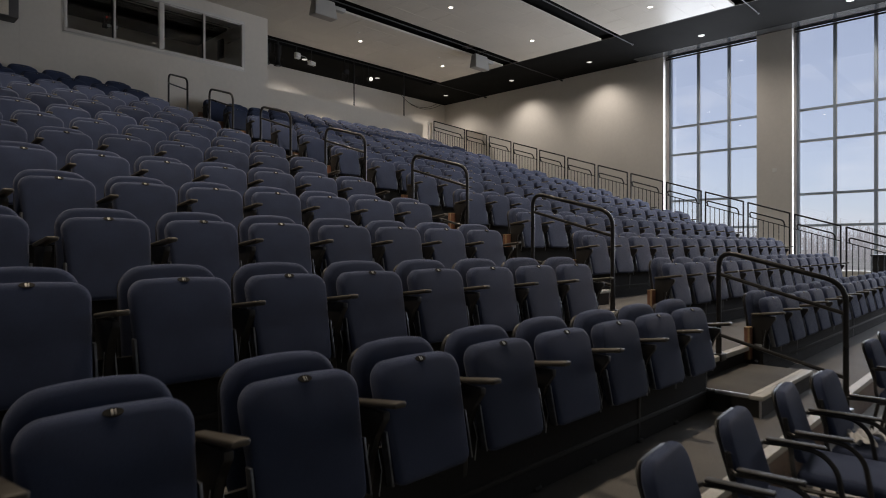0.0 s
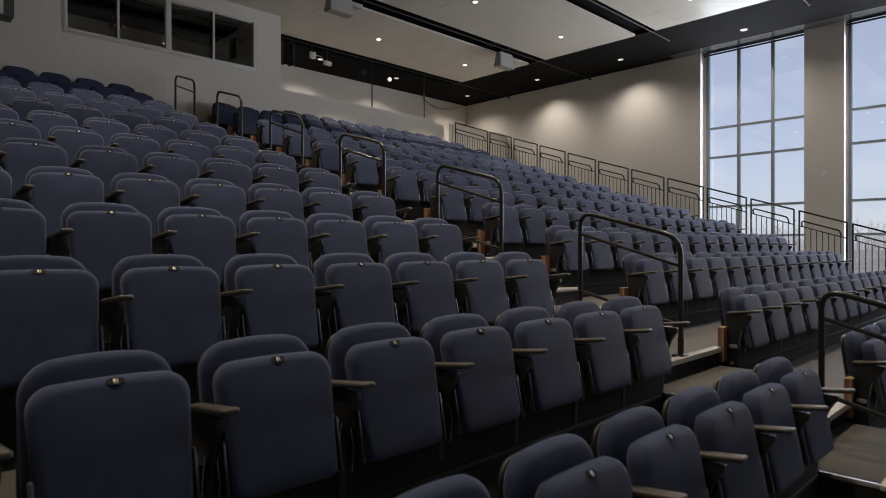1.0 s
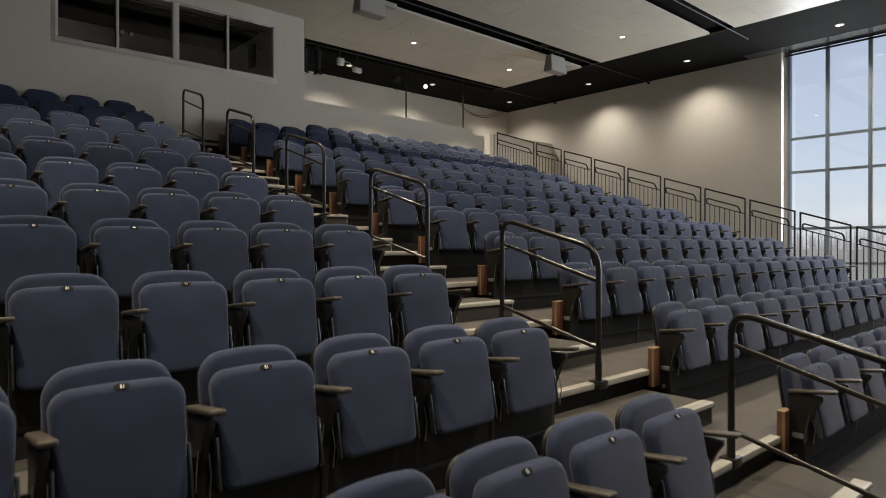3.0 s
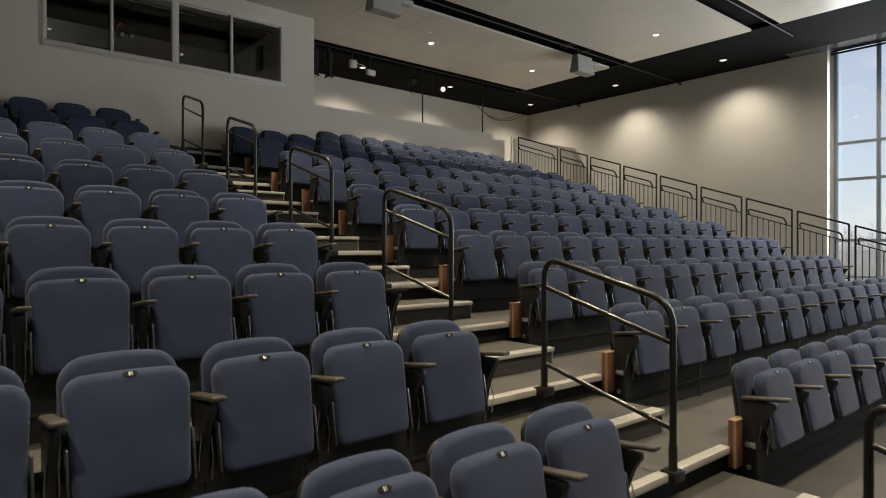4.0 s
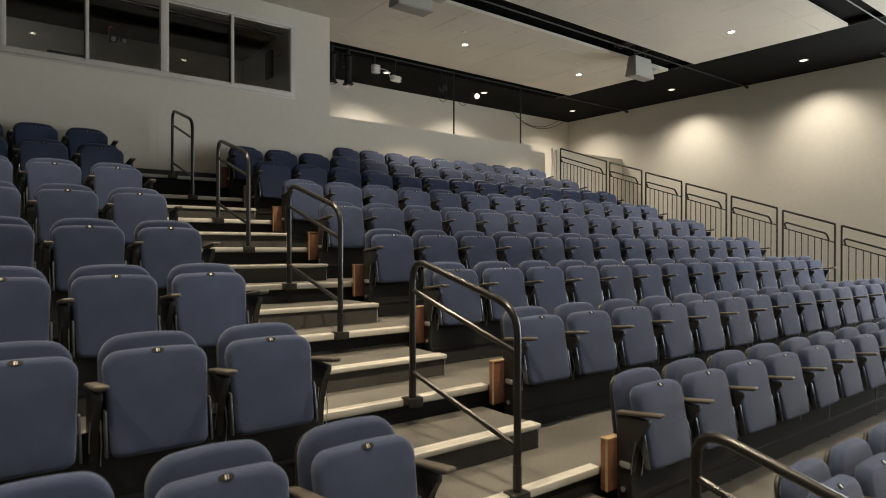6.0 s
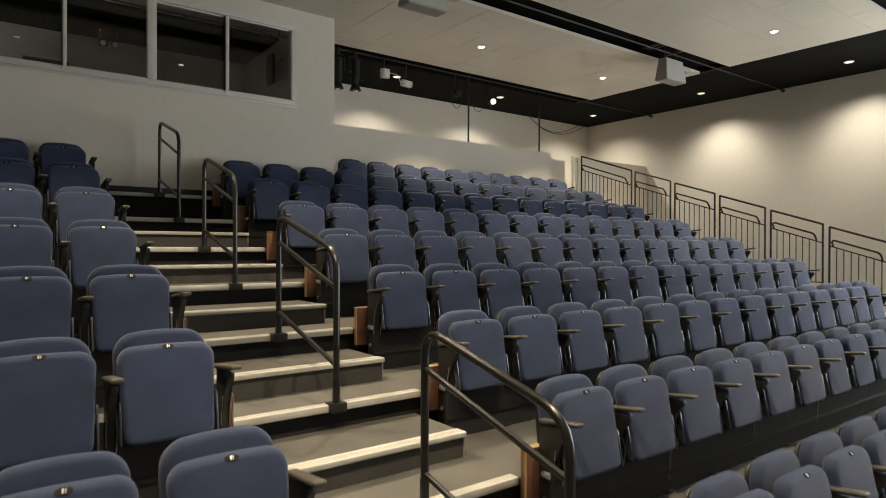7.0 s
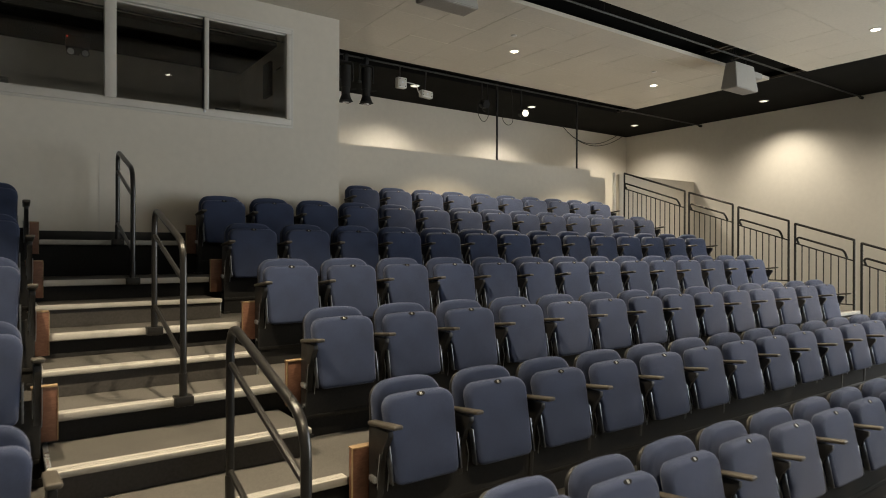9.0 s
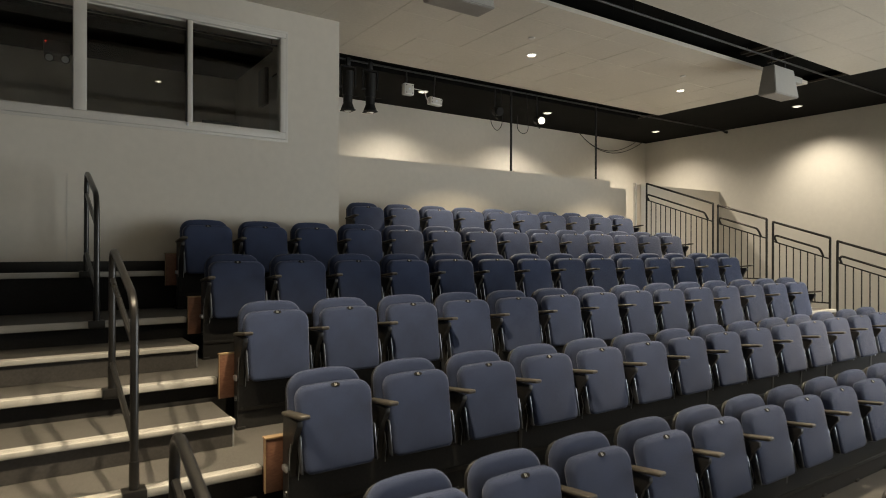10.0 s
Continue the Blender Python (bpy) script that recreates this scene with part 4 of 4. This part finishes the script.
# booth contents seen dimly through the glass
e = thing("booth_desk", "dark desk inside the dim control booth", "desk")
part("desktop", box(2.5, 6.9, 14.25, 14.85, 5.72, 5.76, 0.006), DARK_ROOM, e)
for x in (2.55, 4.7, 6.8):
    part("leg", box(x, x + 0.05, 14.3, 14.8, 5.051, 5.719), BLACK_STEEL, e)
for x, w, hgt in ((3.35, 0.5, 0.34), (5.95, 0.42, 0.3)):
    mo = thing("monitor", "dark computer monitor standing on the booth desk", "monitor", "booth monitors")
    part("screen", box(x, x + w, 14.62, 14.65, 5.86, 5.86 + hgt, 0.008), BLACK_STEEL, mo)
    part("stand", box(x + w / 2 - 0.03, x + w / 2 + 0.03, 14.64, 14.68, 5.765, 5.9), BLACK_STEEL, mo)
    part("foot", box(x + w / 2 - 0.12, x + w / 2 + 0.12, 14.55, 14.75, 5.761, 5.772, 0.004), BLACK_STEEL, mo)
cb = thing("emergency_light", "dark twin-head emergency light with a red pilot lamp", "emergency light", at=pose(4.50, 16.95, 7.26))
part("case", box(0, 0.30, 0, 0.14, 0.02, 0.20, 0.015), BLACK_STEEL, cb)
part("pilot_light", tube([(0.02, -0.012, 0.155), (0.02, -0.001, 0.155)], 0.008, 8), RED_LED, cb, "red pilot light")
for k in (0.06, 0.24):
    part("lamp_head", tube([(k, 0.08, -0.02), (k, -0.03, -0.06)], 0.055, 12), BLACK_STEEL, cb)
    part("lens", tube([(k, -0.0305, -0.0603), (k, -0.034, -0.0615)], 0.045, 12), SILVER, cb, "dull lamp lens")
part("wall_bracket", box(0.09, 0.21, 0.14, BACK_WALL - 0.06 - 16.95, 0.06, 0.16), BLACK_STEEL, cb)
ap = thing("acoustic_panel", "dark narrow panel fixed to the booth side wall", "panel")
part("board", box(7.085, 7.138, 15.92, 16.22, 6.74, 7.26, 0.006), BLACK_STEEL, ap)
wb = thing("notice_board", "pale grey board on the booth side wall", "board")
part("board", box(7.105, 7.138, 15.0, 15.8, 6.25, 7.05, 0.004), FRAME_PAINT, wb)
part("frame", box(7.10, 7.138, 14.98, 15.82, 6.23, 6.248, 0.002), SILVER, wb)
part("frame", box(7.10, 7.138, 14.98, 15.82, 7.052, 7.07, 0.002), SILVER, wb)
structure("trim_seam", box(4.618, 4.624, BOOTH_Y - 0.003, BOOTH_Y - 0.0005, 4.5, 5.4), FRAME_PAINT, "narrow vertical seam on the booth wall", "trim", smooth=False)
o = thing("wall_switch", "small white switch plate on the pier between windows", "switch")
part("plate", box(RIGHT_WALL - 0.008, RIGHT_WALL - 0.001, 5.1, 5.22, 3.62, 3.74, 0.003), WHITE_METAL, o)

# ---- stacking chairs on the floor in front ----
ARM_PAD = make("black_rubber_pad", (0.020, 0.020, 0.021), 0.6, vary=0.2)
PAPER = make("crumpled_paper", (0.66, 0.66, 0.66), 0.8, vary=0.12)


def crumpled_paper(x, y, z, turn):
    bm = bmesh.new()
    bmesh.ops.create_grid(bm, x_segments=8, y_segments=6, size=1.0)
    crease = random.Random(3)
    for v in bm.verts:
        v.co = Vector((v.co.x * 0.085, v.co.y * 0.06, 0.03 + crease.uniform(-0.025, 0.03)))
    bmesh.ops.solidify(bm, geom=list(bm.faces), thickness=0.002)
    ob = part("crumpled_paper", bm, PAPER, at=pose(x, y, z, 0, 0, turn), smooth=False)
    return tagged(ob, "crumpled white paper lying on a chair seat", "paper")


def loose_chair():
    c = thing("loose_chair", "blue upholstered armchair with a black frame standing on the floor", "chair", "loose chairs")
    part("seat", mesh_of("seat", seat_pad(), FABRIC, angle=60), None, c)
    bm = cushion(0.39, 0.41, 0.50, 0.835, 0.18, 0.232, 0.075, 0.05, 0.006, 0.016, 0.004, 0.10)
    part("backrest", mesh_of("backrest", bm, FABRIC, angle=60), None, c)
    bm = cushion(0.37, 0.39, 0.51, 0.825, 0.2325, 0.246, 0.07, 0.05, 0.006, 0.006, 0.0, 0.10)
    part("back_shell", mesh_of("back_shell", bm, BLACK_STEEL, angle=60), None, c)
    for sx in (-1, 1):
        x, xb = 0.262 * sx, 0.205 * sx
        part("back_post", tube([(x, 0.215, 0.41), (x, 0.235, 0.50), (xb, 0.245, 0.56), (xb, 0.275, 0.72)], 0.012, 8, 0.05), BLACK_STEEL, c)
        part("side_frame", tube([(x, 0.235, 0.655), (x, 0.12, 0.662), (x, 0.01, 0.652), (x, -0.055, 0.59), (x, -0.085, 0.41)], 0.0115, 8, 0.06), BLACK_STEEL, c)
        part("armrest", box(x - 0.021, x + 0.021, -0.015, 0.225, 0.668, 0.682, 0.006, 3), ARM_PAD, c, "black armrest pad")
        part("leg", tube([(x, -0.2, 0.405), (x, -0.235, 0.0)], 0.0125, 8), BLACK_STEEL, c)
        part("arm_strut", tube([(x, 0.235, 0.655), (xb, 0.262, 0.65)], 0.010, 6), BLACK_STEEL, c)
        part("leg", tube([(x, 0.30, 0.0), (x, 0.215, 0.41)], 0.0125, 8), BLACK_STEEL, c)
        part("seat_rail", tube([(x, -0.2, 0.405), (x, 0.22, 0.405)], 0.012, 6), BLACK_STEEL, c)
        for y in (0.30, -0.235):
            part("glide", tube([(x, y, 0.0), (x, y, 0.02)], 0.018, 8), ARM_PAD, c)
    part("cross_bar", tube([(-0.262, 0.2, 0.40), (0.262, 0.2, 0.40)], 0.011, 6), BLACK_STEEL, c)
    part("cross_bar", tube([(-0.262, -0.17, 0.40), (0.262, -0.17, 0.40)], 0.011, 6), BLACK_STEEL, c)
    return c


def seat_pad():
    bm = box(-0.235, 0.235, -0.23, 0.22, 0.415, 0.475, 0.025, 4)
    for v in bm.verts:
        if v.co.z > 0.46:
            v.co.z += 0.012 * (1 - (v.co.x / 0.235) ** 2)
        if v.co.y < -0.15:
            v.co.z -= 0.012
    return bm


first_chair = loose_chair()
spots = [(1.33, 0.62, 6), (2.04, 0.62, 5), (2.77, 0.61, 7), (3.28, 0.55, 0), (4.98, 0.6, 0), (5.65, 0.62, 8)]
first_chair.matrix_basis = pose(spots[0][0], spots[0][1], 0, 0, 0, spots[0][2])
for x, y, a in spots[1:]:
    copy_thing(first_chair, pose(x, y, 0, 0, 0, a))

crumpled_paper(3.22, 0.66, 0.476, 20)
crumpled_paper(3.36, 0.60, 0.476, 75)

b = thing("black_cabinet", "black equipment cabinet standing by the window wall", "cabinet")
part("body", box(15.7, 16.5, 2.05, 2.65, 0.02, 1.38, 0.012), BLACK_STEEL, b)
part("top", box(15.67, 16.53, 2.02, 2.68, 1.381, 1.41, 0.006), BLACK_STEEL, b)
part("plinth", box(15.74, 16.46, 2.09, 2.61, 0.0, 0.0195), BLACK_STEEL, b)

# ---- outside the windows ----
structure("ground", box(RIGHT_WALL + 0.6, 900, -700, 700, -0.9, -0.6), EARTH, "pale winter ground outside the windows", "ground", smooth=False)
rng = random.Random(7)
verts, faces = [], []
for k in range(1500):
    x, y = rng.uniform(110, 190), rng.uniform(-60, 190)
    h = rng.uniform(4.5, 8.0)
    n0 = len(verts)
    verts += [(x, y - 0.09, -0.6), (x, y + 0.09, -0.6), (x, y, h - 0.6)]
    faces.append((n0, n0 + 1, n0 + 2))
    for j in range(22):
        z = h * rng.uniform(0.2, 0.92)
        a = rng.uniform(-1, 1)
        ln = (h - z) * rng.uniform(0.3, 0.7) + 0.4
        n0 = len(verts)
        dy, dz = math.sin(a) * ln, abs(math.cos(a)) * ln * 0.75
        verts += [(x, y, z - 0.6), (x, y + 0.06, z - 0.6), (x + rng.uniform(-0.5, 0.5), y + dy, z + dz - 0.6)]
        faces.append((n0, n0 + 1, n0 + 2))
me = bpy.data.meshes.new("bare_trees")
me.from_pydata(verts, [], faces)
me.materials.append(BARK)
tagged(new("bare_trees", me), "belt of leafless trees in the distance, paled to look hazy", "trees", kind="stuff")
